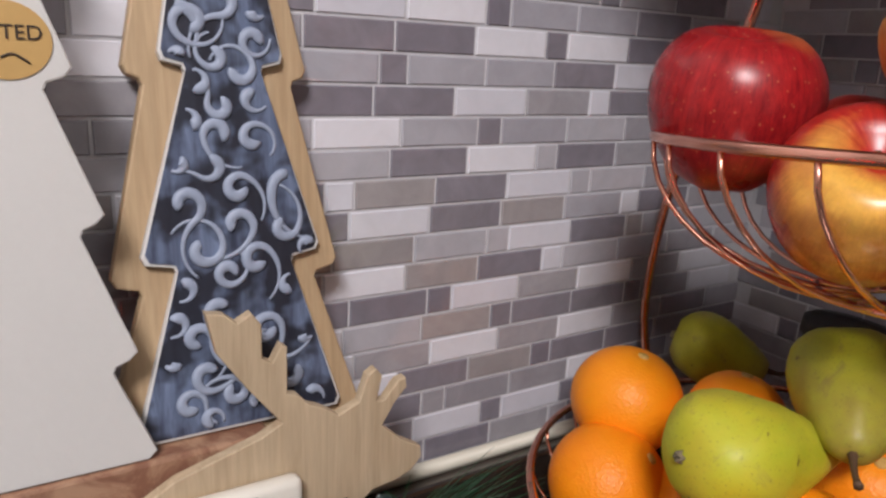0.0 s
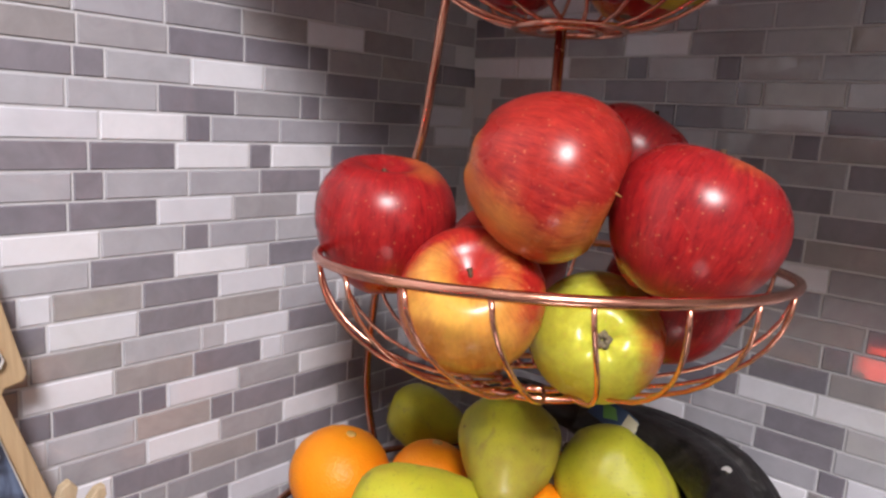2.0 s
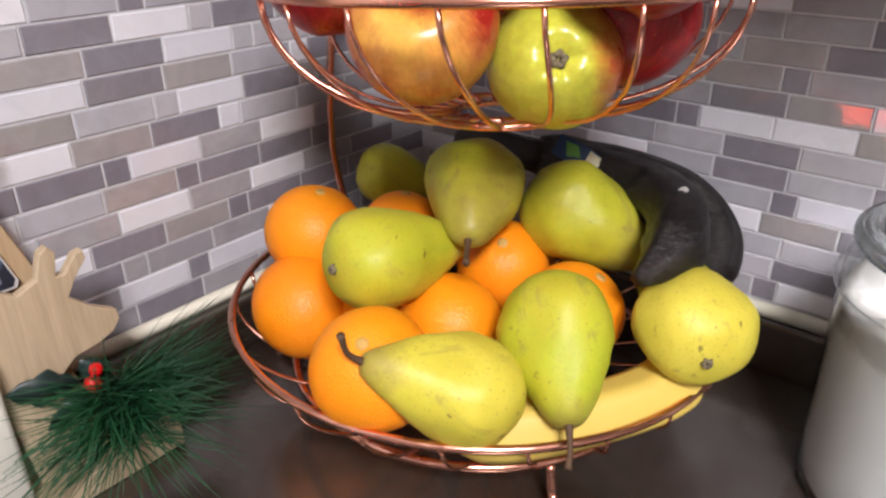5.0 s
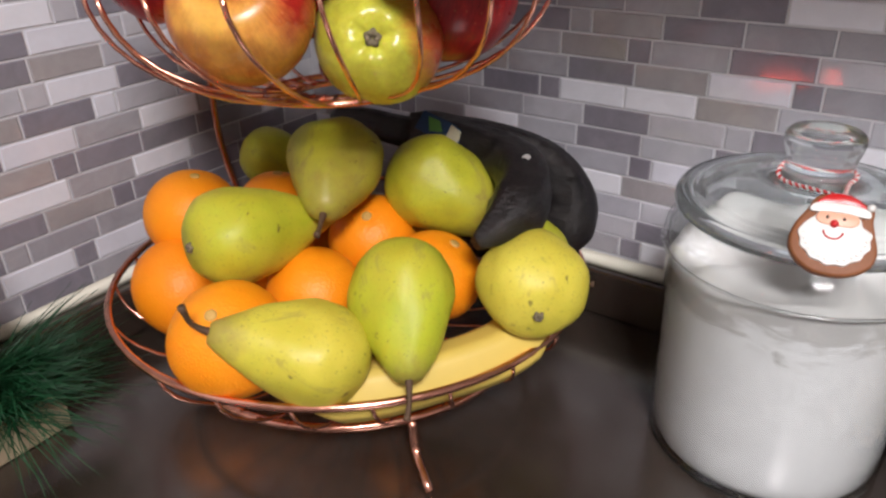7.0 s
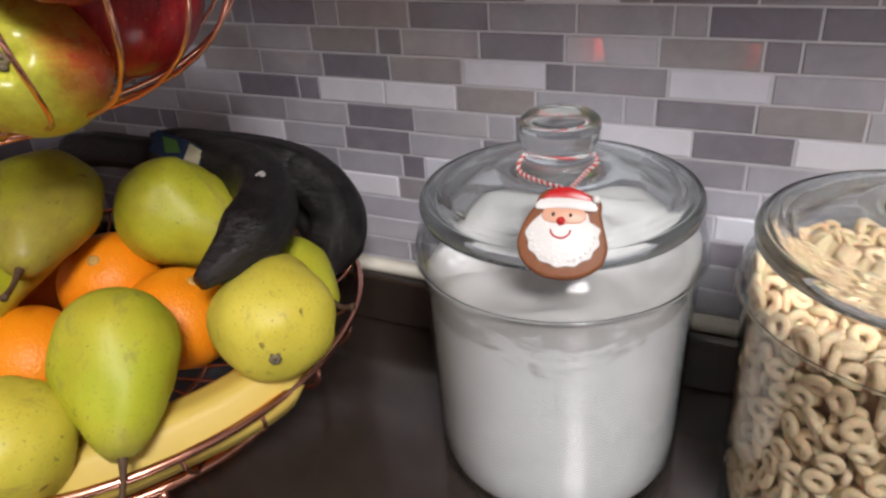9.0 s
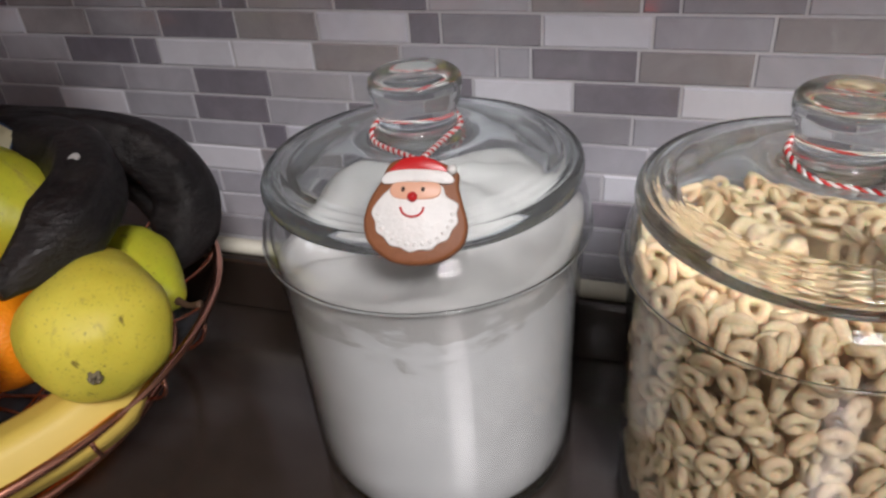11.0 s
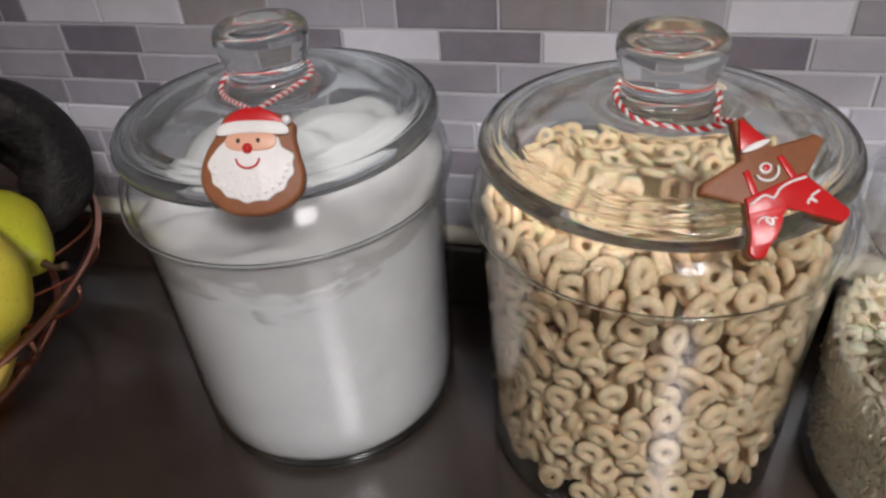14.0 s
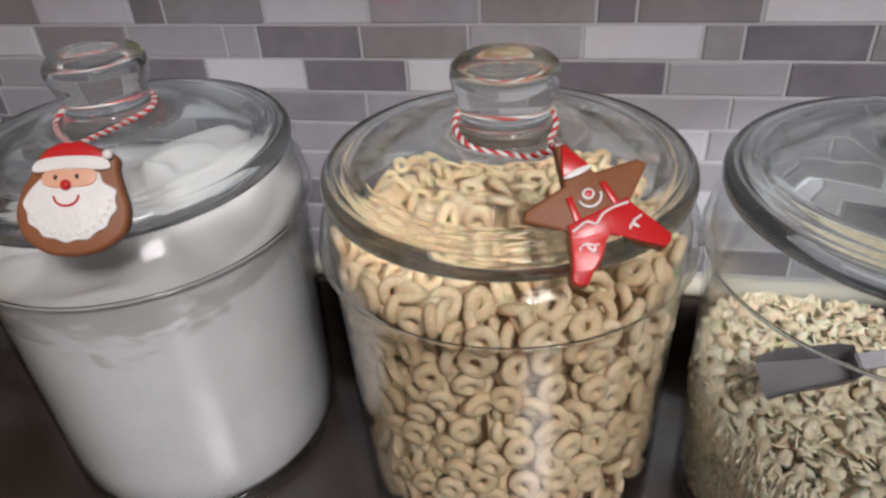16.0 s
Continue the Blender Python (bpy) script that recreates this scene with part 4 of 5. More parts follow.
def bearded_cookie(m):
    root = thing("cookie_ornament", None, None, "gingerbread ornament with red cap and white icing on twine", "ornament", at=m)
    plate("cookie", blob_outline([(-0.014, 0.012), (-0.010, 0.0195), (0.0, 0.022), (0.010, 0.0195), (0.0165, 0.0155), (0.0168, 0.010), (0.0185, 0.003), (0.0205, -0.006), (0.0180, -0.014), (0.010, -0.0195), (0.0, -0.0212), (-0.010, -0.0195), (-0.018, -0.013), (-0.0205, -0.005), (-0.0185, 0.004)]), 0.0, 0.0055, COOKIE, root, "", 0.0016)
    beard = []
    for k in range(26):
        a = 2 * math.pi * k / 26
        r = 1.0 if k % 2 else 0.94
        x, z = 0.0172 * r * math.cos(a), 0.0155 * r * math.sin(a) - 0.001
        beard.append((x * (1.0 if z < 0.004 else 0.84), z))
    plate("beard_icing", blob_outline(beard, 3), 0.0055, 0.0013, ICING_WHITE, root, "glittering white icing", 0.0006)
    plate("brow_icing", blob_outline([(-0.0125, 0.0105), (-0.011, 0.0150), (0.0, 0.0163), (0.0125, 0.0150), (0.0140, 0.0105), (0.0, 0.0115)]), 0.0068, 0.0006, ICING_WHITE, root)
    plate("cap_icing", blob_outline([(-0.0105, 0.0150), (-0.006, 0.0200), (0.0, 0.0215), (0.008, 0.0198), (0.0125, 0.0150), (0.0, 0.0160)]), 0.0055, 0.0015, ICING_RED, root, "red icing cap", 0.0005)
    plate("patch_icing", blob_outline([(-0.0100, 0.0075), (-0.008, 0.0108), (0.0, 0.0112), (0.0085, 0.0108), (0.0100, 0.0075), (0.0075, 0.0048), (0.0, 0.0042), (-0.0075, 0.0048)]), 0.0068, 0.0007, ICING_PINK, root)
    for x, z, r, mat, name in ((0.0142, 0.0160, 0.0021, ICING_WHITE, "pompom"), (-0.0012, 0.0052, 0.0021, ICING_RED, "red_dot")):
        bm = lathe([(0.0, -r * 0.7), (r * 0.7, -r * 0.5), (r, 0.0), (r * 0.7, r * 0.6), (0.0, r * 0.8)], 12)
        bmesh.ops.rotate(bm, verts=bm.verts, matrix=Matrix.Rotation(radians(90), 3, "X"))
        bmesh.ops.translate(bm, verts=bm.verts, vec=(x, -0.0075, z))
        part(name, bm, mat, root)
    arc = [(-0.0012 + 0.0045 * math.cos(a), -0.0072, 0.0012 + 0.0038 * math.sin(a)) for a in (math.pi * (1.0 + k / 10) for k in range(11))]
    part("piping", tube(arc, 0.00045, sides=6), ICING_RED, root, "thin red piped arc")
    for x in (-0.0048, 0.0030):
        plate("dark_dot", disc_outline(x, 0.0082, 0.0008, 0.0010, 10), 0.0075, 0.0004, INK, root)
    bumps = bmesh.new()
    for k in range(15):
        a = math.pi * (1.02 + 0.96 * k / 14)
        lathe([(0.0, -0.0008), (0.0010, -0.0003), (0.0013, 0.0004), (0.0008, 0.0011), (0.0, 0.0013)], 8, bumps)
        bmesh.ops.translate(bumps, verts=bumps.verts[-26:], vec=(0.0146 * math.cos(a), 0.0005, 0.0128 * math.sin(a) - 0.001))
    bmesh.ops.translate(bumps, verts=bumps.verts, vec=(0, -0.0066, 0))
    part("beard_beads", bumps, ICING_WHITE, root, "glittering white icing beads")
    return root


def star_cookie(m):
    root = thing("star_ornament", None, None, "star-shaped gingerbread ornament in red icing on twine", "ornament", at=m)
    half = [(0.0025, 0.0278), (0.0066, 0.0128), (0.0245, 0.0105), (0.0268, 0.0072), (0.0135, -0.0030), (0.0215, -0.0205), (0.0205, -0.0232), (0.0165, -0.0245), (0.0, -0.0112)]
    fat = half + [(-x, z) for x, z in reversed(half[:-1])]
    plate("cookie", fat, 0.0, 0.005, COOKIE, root, "", 0.0012)
    leg = [(0.0128, -0.0012), (0.0133, -0.0040), (0.0210, -0.0204), (0.0200, -0.0228), (0.0165, -0.0240), (0.0, -0.0108)]
    plate("trouser_icing", leg + [(-x, z) for x, z in reversed(leg[:-1])], 0.005, 0.0014, ICING_RED, root, "red icing trousers", 0.0005)
    for s in (-1, 1):
        plate("strap_icing", [(s * 0.0070, -0.0030), (s * 0.0098, -0.0030), (s * 0.0085, 0.0082), (s * 0.0060, 0.0082)], 0.005, 0.0008, ICING_RED, root)
    plate("cap_icing", [(-0.0058, 0.0160), (0.0058, 0.0160), (0.0006, 0.0268), (-0.0006, 0.0268)], 0.005, 0.0012, ICING_RED, root)
    plate("cap_trim", disc_outline(0, 0.0152, 0.0062, 0.0013), 0.0062, 0.0012, ICING_WHITE, root, "white icing band")
    plate("ring_icing", disc_outline(0, 0.0062, 0.0026, 0.0022), 0.005, 0.0010, ICING_WHITE, root)
    plate("red_dot", disc_outline(0, 0.0062, 0.0015, 0.0013), 0.006, 0.0008, ICING_RED, root)
    lines = ([(-0.0125, 0, -0.0042), (-0.006, 0, -0.0030), (-0.003, 0, -0.0052), (0.001, 0, -0.0030), (0.006, 0, -0.0024), (0.0120, 0, -0.0030)],
             [(-0.0140, 0, -0.0120), (-0.0105, 0, -0.0105), (-0.0080, 0, -0.0125), (-0.0092, 0, -0.0140), (-0.0105, 0, -0.0120), (-0.0060, 0, -0.0130)],
             [(0.0075, 0, -0.0125), (0.0090, 0, -0.0110), (0.0110, 0, -0.0130), (0.0100, 0, -0.0105), (0.0140, 0, -0.0095)])
    for line in lines:
        bm = tube(smooth_path(line, 5), 0.00055, sides=6)
        bmesh.ops.translate(bm, verts=bm.verts, vec=(0, -0.0064, 0))
        part("piping", bm, ICING_WHITE, root, "white piped icing line")
    arc = [(0.0045 * math.cos(a), -0.0058, 0.0052 + 0.0040 * math.sin(a)) for a in (math.pi * (1.0 + k / 10) for k in range(11))]
    part("piping", tube(arc, 0.0006, sides=6), ICING_WHITE, root, "white piped icing line")
    return root


def facing(at, normal, up, spin=0.0):
    """A pose whose own -y points along normal and whose z leans towards up."""
    y = -Vector(normal).normalized()
    z = (Vector(up) - y * Vector(up).dot(y)).normalized()
    x = y.cross(z)
    m = Matrix((x, y, z)).transposed().to_4x4()
    return Matrix.Translation(at) @ m @ pose(0, 0, 0, 0, spin, 0)


one = bearded_cookie(facing((0.5225, -0.1560, 1.0625), (0.22, -0.72, 0.62), (0.02, 0.3, 1), -3))
NECK_Z = Z + 0.1975
cx, cy = JARS[0]
knot = one.matrix_world @ Vector((-0.001, -0.003, 0.0215))
twine([knot, (cx - 0.014, cy - 0.020, NECK_Z - 0.002), (cx - 0.0195, cy - 0.004, NECK_Z), (cx - 0.014, cy + 0.017, NECK_Z), (cx + 0.008, cy + 0.0185, NECK_Z), (cx + 0.0200, cy + 0.003, NECK_Z), (cx + 0.0185, cy - 0.014, NECK_Z), knot + Vector((0.003, 0, 0))], one)
two = star_cookie(facing((0.7150, -0.1468, 1.0592), (0.22, -0.66, 0.70), (0.02, 0.3, 1), -25) @ pose(0.001, 0, 0.002) @ Matrix.Scale(0.92, 4))
cx, cy = JARS[1]
knot = two.matrix_world @ Vector((0.0, -0.003, 0.027))
twine([knot, (cx + 0.006, cy - 0.023, NECK_Z - 0.006), (cx - 0.012, cy - 0.020, NECK_Z - 0.003), (cx - 0.0200, cy - 0.002, NECK_Z), (cx - 0.012, cy + 0.017, NECK_Z), (cx + 0.010, cy + 0.018, NECK_Z), (cx + 0.0200, cy, NECK_Z), (cx + 0.0185, cy - 0.014, NECK_Z - 0.004), knot + Vector((0.002, 0, 0))], two)

# an angular scoop: a tapered trough with a flat handle
bm = bmesh.new()
ring = []
for x, w, h in ((0.0, 0.024, 0.004), (0.012, 0.023, 0.013), (0.040, 0.019, 0.016), (0.046, 0.016, 0.015)):
    ring.append([bm.verts.new(p) for p in ((x, -w / 2, h), (x, -w * 0.40, 0.0), (x, w * 0.40, 0.0), (x, w / 2, h))])
for lo, hi in zip(ring, ring[1:]):
    for k in range(3):
        bm.faces.new((lo[k], hi[k], hi[k + 1], lo[k + 1]))
bm.faces.new(ring[-1])
bmesh.ops.solidify(bm, geom=bm.faces[:], thickness=0.0012)
scoop = thing("scoop", bm, STEEL, "small grey plastic scoop lying in the oats", "scoop", smooth=False, at=pose(0.7900, -0.1260, Z + 0.0930, 26, -6, 10) @ Matrix.Scale(0.8, 4))
part("handle", block(0.045, -0.0045, 0.0105, 0.085, 0.0045, 0.0140, bevel=0.001), STEEL, scoop, "", False)

# ---- wooden Christmas decorations on the worktop ----


def tree_outline(tiers, apex):
    """tiers, from the bottom up: the height and half width of the tips, and the half width to which the tier narrows; both sides mirror."""
    right = []
    for k, (z, tip, narrow) in enumerate(tiers):
        up = tiers[k + 1][0] if k + 1 < len(tiers) else apex
        right += [(tip * 0.96, z - 0.0012), (tip, z + 0.0028), (narrow, up - 0.0065), (narrow + 0.0012, up - 0.0035)]
    right[-1] = (0.004, apex)
    return right + [(-x, z) for x, z in reversed(right)]


LEAN = pose(0, 0, 0, -8, 0, 0)
pine = thing("wooden_tree", slab(tree_outline([(0.0015, 0.085, 0.060), (0.122, 0.0745, 0.0455), (0.225, 0.0590, 0.0375), (0.328, 0.0460, 0.0260), (0.430, 0.034, 0.012)], 0.52), 0.009, 0.0012), WOOD_RAW, "flat tan wooden tree leaning on the tiled wall", "tree decoration", smooth=False, at=pose(0.0635, -0.4800, Z + 0.001, 0, 0, 90) @ LEAN)
BLUE_AT = pose(0.0490, -0.4795, 1.0195, 0, 0, 90) @ LEAN
blue = thing("blue_swirl_tree", slab(tree_outline([(0.0015, 0.0545, 0.0300), (0.0925, 0.0460, 0.0190), (0.1910, 0.0308, 0.0130), (0.288, 0.0220, 0.006)], 0.36), 0.005, 0.0008), WHITE_PAINT, "blue tree board with raised pale scrolls leaning on wood", "tree decoration", smooth=False, at=BLUE_AT)
face = slab([(x * 0.97, z) for x, z in tree_outline([(0.0035, 0.0540, 0.0300), (0.0940, 0.0455, 0.0190), (0.1925, 0.0303, 0.0130), (0.2895, 0.0215, 0.006)], 0.357)], 0.0006)
bmesh.ops.translate(face, verts=face.verts, vec=(0, -0.0007, 0))
part("painted_face", face, BLUE_BOARD, blue, "brushed dark and light blue paint", False)


def half_width(z):
    for z0, z1, tip, narrow in ((0.0, 0.090, 0.0535, 0.0300), (0.0925, 0.188, 0.0450, 0.0190), (0.191, 0.285, 0.0300, 0.0130)):
        if z < z1:
            return tip + (narrow - tip) * max(0.0, z - z0) / (z1 - z0)
    return 0.012


def scroll(x, z, size, turn, flip, wind, tail):
    """A bold raised scroll: a bulb that uncoils into a curved, thinning tail."""
    pts = []
    for k in range(22):
        a = k / 21 * 2 * math.pi * wind
        r = size * (0.30 + 0.70 * k / 21)
        pts.append(Vector((flip * r * math.cos(a), 0, r * math.sin(a))))
    way = (pts[-1] - pts[-2]).normalized()
    for k in range(1, 14):
        way = Matrix.Rotation(flip * tail * 0.15, 3, "Y") @ way
        pts.append(pts[-1] + way * size * 0.27)
    m = Matrix.Rotation(turn, 3, "Y")
    pts = [m @ p + Vector((x, -0.0012, z)) for p in pts]
    inside_board = []
    for p in pts:
        if abs(p.x) > half_width(p.z) - 0.0035 or not 0.005 < p.z < 0.34:
            if len(inside_board) > 7:
                break
            inside_board = []
            continue
        inside_board.append(p)
    n = len(inside_board)
    if n < 8:
        return None
    radii = [0.0026 * (1.25 - 0.80 * (k / n) ** 1.4) * (0.8 + 0.25 * math.sin(5 * k / n)) for k in range(n)]
    radii[0] *= 0.8
    bm = tube(inside_board, radii, sides=8)
    bmesh.ops.scale(bm, vec=(1, 0.55, 1), verts=bm.verts, space=Matrix.Translation((0, 0.0012, 0)))
    return bm


rng = random.Random(21)
laid = []
for k in range(900):
    z = rng.uniform(0.008, 0.270)
    w = half_width(z)
    x = rng.uniform(-w, w) * 0.88
    size = rng.uniform(0.0058, 0.0105)
    if any(math.hypot(x - x1, z - z1) < 0.95 * (size + s1) for x1, z1, s1 in laid):
        continue
    bm = scroll(x, z, size, rng.uniform(0, 6.28), rng.choice((-1, 1)), rng.uniform(0.55, 1.05), rng.choice((-1.3, -0.8, 0.9)))
    if bm:
        laid.append((x, z, size))
        part("scroll", bm, SWIRL, blue)

stained = thing("stained_wood_block", block(0.036, -0.66, Z + 0.001, 0.0615, -0.470, 1.0185, bevel=0.002), STAINED, "rough brown stained wooden block under the trees", "wood block", smooth=False)
white = thing("white_tree", slab(tree_outline([(0.0015, 0.103, 0.086), (0.0545, 0.097, 0.077), (0.1205, 0.087, 0.068), (0.1825, 0.079, 0.058), (0.25, 0.068, 0.045), (0.32, 0.055, 0.03)], 0.42), 0.008, 0.001), WHITE_PAINT, "white painted wooden tree board with a round sticker", "tree decoration", smooth=False, at=pose(0.0600, -0.630, 1.0190, 0, 0, 90))
seal = slab(disc_outline(0.0560, 0.1950, 0.0165, 0.0150, 32), 0.0005)
bmesh.ops.translate(seal, verts=seal.verts, vec=(0, -0.0007, 0))
seal = part("sticker", seal, STICKER_TAN, white, "round tan paper sticker", False)
letters = bpy.data.curves.new("lettering", "FONT")
letters.body, letters.size, letters.extrude, letters.align_x = "FTED", 0.0080, 0.0001, "CENTER"
temp = new("lettering_source", letters)
flat = bpy.data.meshes.new_from_object(temp.evaluated_get(bpy.context.evaluated_depsgraph_get()))
bpy.data.objects.remove(temp)
flat.materials.clear()
flat.materials.append(INK)
word = new("lettering", flat)
word.parent = seal
word.matrix_local = pose(0.0600, -0.0012, 0.1955, 90, 0, 0)
part("flourish", tube(smooth_path([(0.0540, -0.0011, 0.1885), (0.0580, -0.0011, 0.1900), (0.0620, -0.0011, 0.1880), (0.0640, -0.0011, 0.1865)], 5), 0.0005, sides=5), INK, seal)

# antlered cut-out: one plain board on a wooden foot
head = [(-0.030, -0.0925), (-0.033, -0.070), (-0.035, -0.050), (-0.055, -0.044), (-0.120, -0.040), (-0.128, 0.006), (-0.100, 0.022), (-0.058, 0.034), (-0.046, 0.040), (-0.063, 0.062), (-0.078, 0.084), (-0.083, 0.106), (-0.074, 0.104), (-0.068, 0.099), (-0.061, 0.103), (-0.056, 0.096), (-0.056, 0.078), (-0.051, 0.075), (-0.046, 0.084), (-0.043, 0.082), (-0.043, 0.056), (-0.037, 0.054),
        (-0.031, 0.047), (-0.024, 0.044), (-0.014, 0.037), (-0.002, 0.042), (0.003, 0.057), (0.008, 0.060), (0.012, 0.055), (0.009, 0.040), (0.014, 0.040), (0.022, 0.050), (0.027, 0.051), (0.028, 0.045), (0.020, 0.036), (0.013, 0.024), (0.026, 0.012), (0.039, 0.004), (0.040, -0.003), (0.034, -0.010), (0.024, -0.014), (0.008, -0.016), (-0.002, -0.024), (-0.006, -0.040), (-0.004, -0.060), (-0.002, -0.0925)]
thing("wooden_antler_figure", slab(head, 0.006, 0.0008), WOOD, "pale pine cut-out figure with antlers standing on a board", "figure", smooth=False, at=pose(0.0700, -0.4215, 0.988, 0, 0, 90))
thing("wooden_board", slab([(-0.115, 0.0), (0.064, 0.0), (0.064, 0.016), (0.050, 0.0185), (-0.115, 0.0185)], 0.030, 0.0012), WOOD, "narrow pale pine board lying on the worktop", "wood board", smooth=False, at=pose(0.0835, -0.4260, Z + 0.0005, 0, 0, 90))
holder = thing("plastic_case", block(0.0702, -0.532, Z + 0.0195, 0.082, -0.460, 1.000, bevel=0.004), PLASTIC, "cream plastic case with a dark slot", "plastic case")
part("slot", block(0.0815, -0.505, 0.9905, 0.0825, -0.485, 0.9965), INK, holder, "dark slot", False)

# sprig
sprig = thing("pine_sprig", None, None, "artificial pine sprig with red berries and dark leaves", "pine sprig", at=pose(0.084, -0.395, 0.927))
rng = random.Random(9)
bm = bmesh.new()
for k in range(620):
    a, tilt = rng.uniform(0, 2 * math.pi), rng.uniform(-0.35, 0.9)
    way = Vector((math.cos(a) * 0.55 + 0.12, math.sin(a) + 0.20, tilt * 0.75 - 0.05)).normalized()
    if way.x < -0.15:
        way.x = abs(way.x) * 0.5
    n = rng.uniform(0.045, 0.085)
    base = Vector((0.080 + rng.uniform(0, 0.014), -0.394 + rng.uniform(-0.020, 0.012), 0.936 + rng.uniform(-0.022, 0.018)))
    bend = Vector((0, 0, -0.006 * rng.random()))
    pts = [base, base + way * n * 0.55, base + way * n + bend]
    if pts[2].z < Z + 0.003:
        continue
    tube(pts, [0.00045, 0.0004, 0.00015], sides=3, bm=bm)
world_part("needles", bm, NEEDLES, sprig, "dark green plastic needles")
for at, r in (((0.084, -0.413, 0.958), 0.0058), ((0.086, -0.410, 0.968), 0.0045)):
    bm = lathe([(0, -r), (r * 0.7, -r * 0.7), (r, 0), (r * 0.7, r * 0.72), (0, r)], 14)
    bmesh.ops.translate(bm, verts=bm.verts, vec=at)
    world_part("berry", bm, BERRY, sprig, "shiny red berry")
for x, y, z0, turn, size in ((0.075, -0.437, 0.964, 18, 1.0), (0.078, -0.424, 0.944, -20, 0.9), (0.080, -0.408, 0.962, 60, 0.7)):
    outline = [(0.022 * size * u, size * 0.0115 * math.sin(math.pi * (u + 1) / 2) * (1 + 0.18 * math.cos(9 * u))) for u in [k / 6 - 1 for k in range(13)]]
    outline += [(x0, -z1) for x0, z1 in reversed(outline[1:-1])]
    leaf = slab(outline, 0.0009, 0.0)
    ob = part("leaf", leaf, LEAF, sprig, "dark teal fabric leaf")
    ob.matrix_world = pose(x, y, z0, 0, 0, 90) @ pose(0, 0, 0, 8, turn, 0)

# ---- tiles ----
P, U = 0.0185, 0.0188   # row height and unit width; a long tile is three units


def tile_mesh(length, material):
    bm = bmesh.new()
    box(bm, -length / 2 + 0.0008, -0.0011, -P / 2 + 0.0008, length / 2 - 0.0008, 0.0010, P / 2 - 0.0008)
    edges = [e for e in bm.edges if all(v.co.y < 0 for v in e.verts)]
    bmesh.ops.bevel(bm, geom=edges, offset=0.0007, segments=1, affect="EDGES")
    return mesh_of("tile", bm, material, False)


TILE_MESH = {}


def lay(parent, rows, span, turn, base, size, shift=0.0, wide_from=9.0, wider=1.0):
    """rows: a start and a string for each row from the bottom; capitals are long tiles, small letters squares. From wide_from on the sheets sit wider."""
    rng = random.Random(3)
    for k, (start, row) in enumerate(rows):
        x = start + shift
        z = base + (k + 0.5) * P * size
        for ch in row:
            length = (3 * U if ch.isupper() else U) * size
            key = (ch.isupper(), ch.lower())
            if key not in TILE_MESH:
                TILE_MESH[key] = tile_mesh(length / size, TILE[ch.lower()])
            stretch = wider if x > wide_from else 1.0
            mid = x + length * stretch / 2
            x += length * stretch
            if not span[0] < mid < span[1]:
                continue
            ob = new("tile", TILE_MESH[key])
            ob.parent = parent
            m = pose(mid, 0, z) if turn == 0 else pose(0, mid, z, 0, 0, 90)
            ob.matrix_world = m @ pose(0, 0, 0, rng.gauss(0, 0.25), 0, rng.gauss(0, 0.2)) @ Matrix.Diagonal((size * stretch, 1, size, 1))


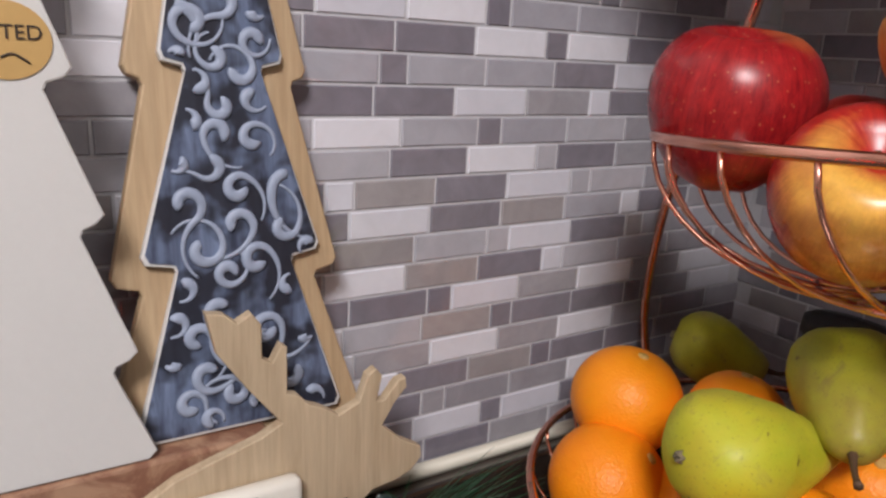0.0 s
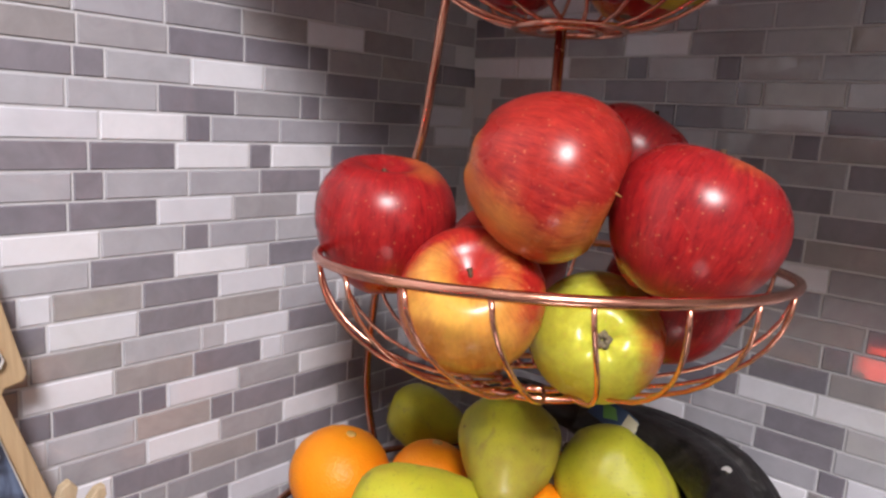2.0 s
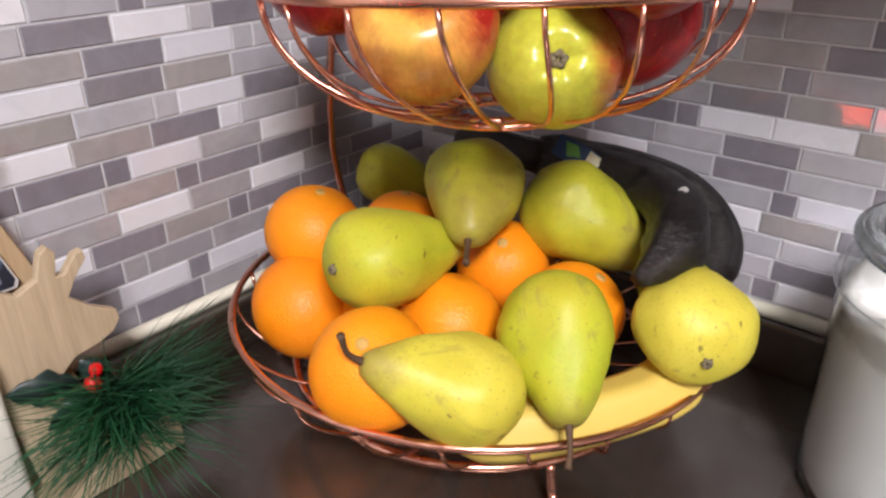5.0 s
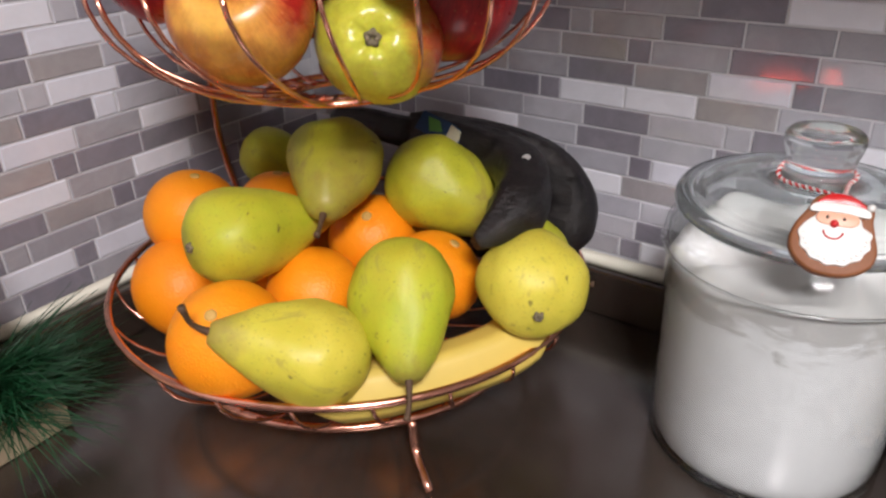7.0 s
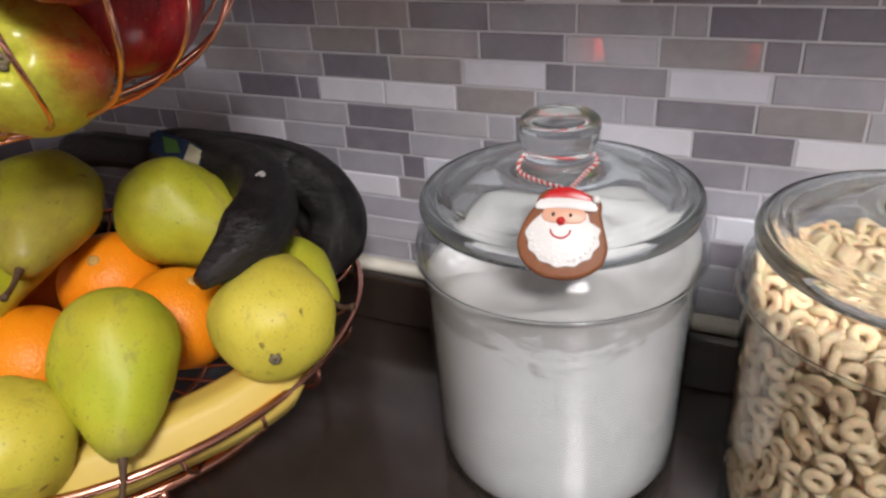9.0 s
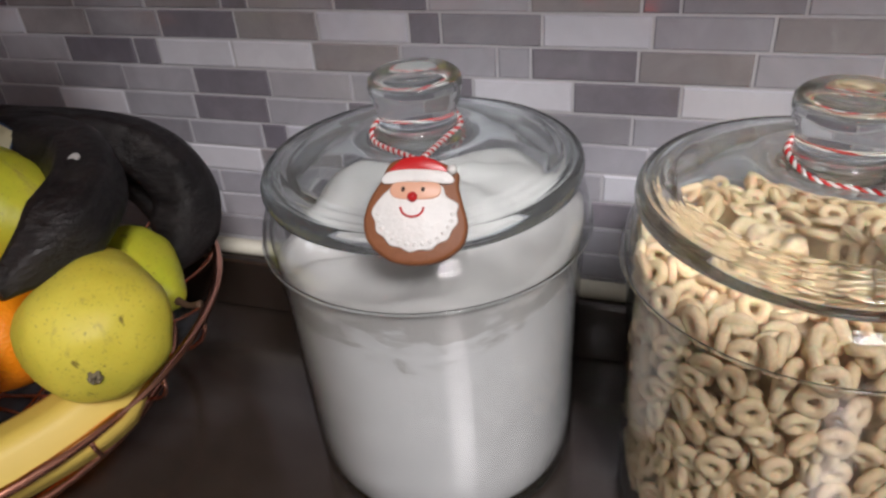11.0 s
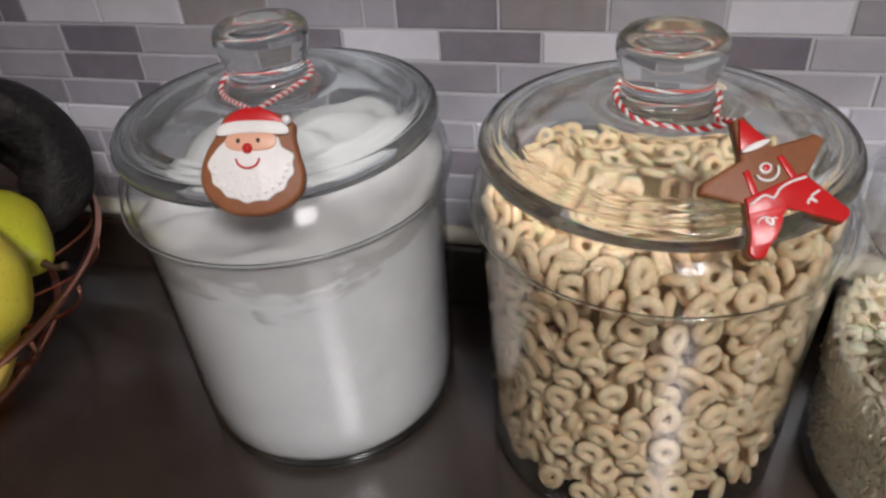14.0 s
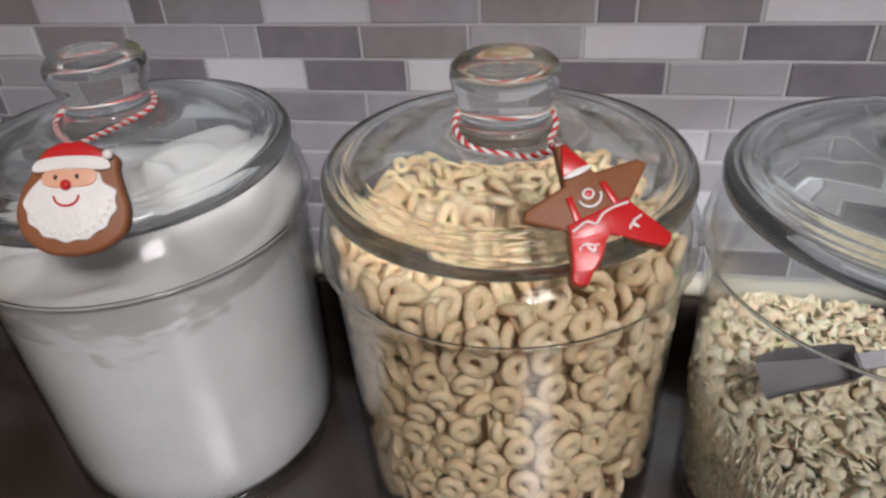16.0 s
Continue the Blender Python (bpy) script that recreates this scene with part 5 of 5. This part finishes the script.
WEST = [
    (-0.6335, "LWDWMDMmDWLL"),
    (-0.6435, "DDDMMWdWDMLW"),
    (-0.6375, "MDMMDmMMWDLW"),
    (-0.6572, "MMMWWDTdDDMD"),
    (-0.6325, "MDMWMWMWMDL"),
    (-0.6405, "MWMWLTdDDdMWM"),
    (-0.6557, "WWWMdDdWMWMWD"),
    (-0.6545, "WWTMWTDwLLML"),
    (-0.6485, "MMMTTLlWDtMLW"),
    (-0.6375, "TMMDWDTLwDMW"),
    (-0.6534, "WTWDwTDWlLMWM"),
    (-0.6685, "WTLLLDWlDMLL"),
    (-0.6615, "WMMLWLdLLMDW"),
    (-0.6228, "DMMDDWMwDMDD"),
    (-0.6775, "TWWLLdLLDWMLW"),
    (-0.6675, "DMWMDDWdWDML"),
    (-0.6217, "WWMdWWdLLDLW"),
    (-0.6218, "LWMLLDMdMDWM"),
    (-0.6755, "DMDWDdLWLDMM"),
    (-0.6339, "LMdWTMDDdMTdD"),
    (-0.6361, "dWLMTLMTWTLWd"),
    (-0.6487, "dDMWddTMMLLLM"),
    (-0.6230, "DWWDMLdDMTLLM"),
    (-0.6301, "MLMDLLMLLLMLD"),
    (-0.6218, "TLLLLTWdDdMLD"),
]
NORTH = [
    (-0.0052, "dMLDLLMdWDMLLMWDLMTM"),
    (-0.0496, "WMdLMWWLDWMLDMWLDMWd"),
    (-0.0090, "dMdMMTLLLMWDLMMWLDMW"),
    (-0.0092, "WdDLLWWTDMLWMDLMWTM"),
    (-0.0418, "MTLDMMLdWMDLLMWLMDWd"),
    (-0.0146, "MdDdMWLDLDWMLMmLLMDM"),
    (-0.0284, "LTLMMLDLlDWDWlDLDMML"),
    (-0.0318, "MDdMLDdWWTLlDTLWmDMMD"),
    (-0.0068, "dLDWTMDTWdMWLTdTWMddLM"),
    (-0.0518, "MMMDTMTdMDLTdMLDMWTW"),
    (-0.0446, "LTLddTdDmTDMMmDDMMLTDD"),
    (-0.0008, "LDTMDMMDWtDMMDLMTTdW"),
    (-0.0172, "WDMdTDWMMLDDdTDWdWdDD"),
    (-0.0362, "WdMLLTDTDLMWLMdLdLDDD"),
    (-0.0302, "LLTWdTLDLMDWdMdLDMMMW"),
    (-0.0410, "MTdDLLdDLDMWLWdMMMMWL"),
    (-0.0152, "MDTWWdMDLMLTMDMWDTD"),
    (-0.0542, "TLTMdLMdTTDLDTMLdWWMdM"),
    (-0.0328, "DMDMdDLDLMWTWTLdTWdTd"),
    (-0.0236, "TTLDMdTLMLLMWdTWMWML"),
    (-0.0041, "WWTdLdMMLWdddWTDDMdM"),
    (-0.0079, "MMMWMLTLLMLTdLdMLLdT"),
    (-0.0219, "DTWMdLLDWMMdTMTMLMMW"),
    (-0.0462, "MTWDWLTDLWMLDdMMTDTW"),
    (-0.0366, "LWMdDWLWLTMMLWWTLTLd"),
]
lay(WEST_PARENT, WEST, (-0.66, -0.005), 1, 0.9300, 1.03, 0.006)
lay(NORTH_PARENT, NORTH, (0.005, 1.0), 0, 0.9325, 1.0, 0.0, 0.36, 1.024)
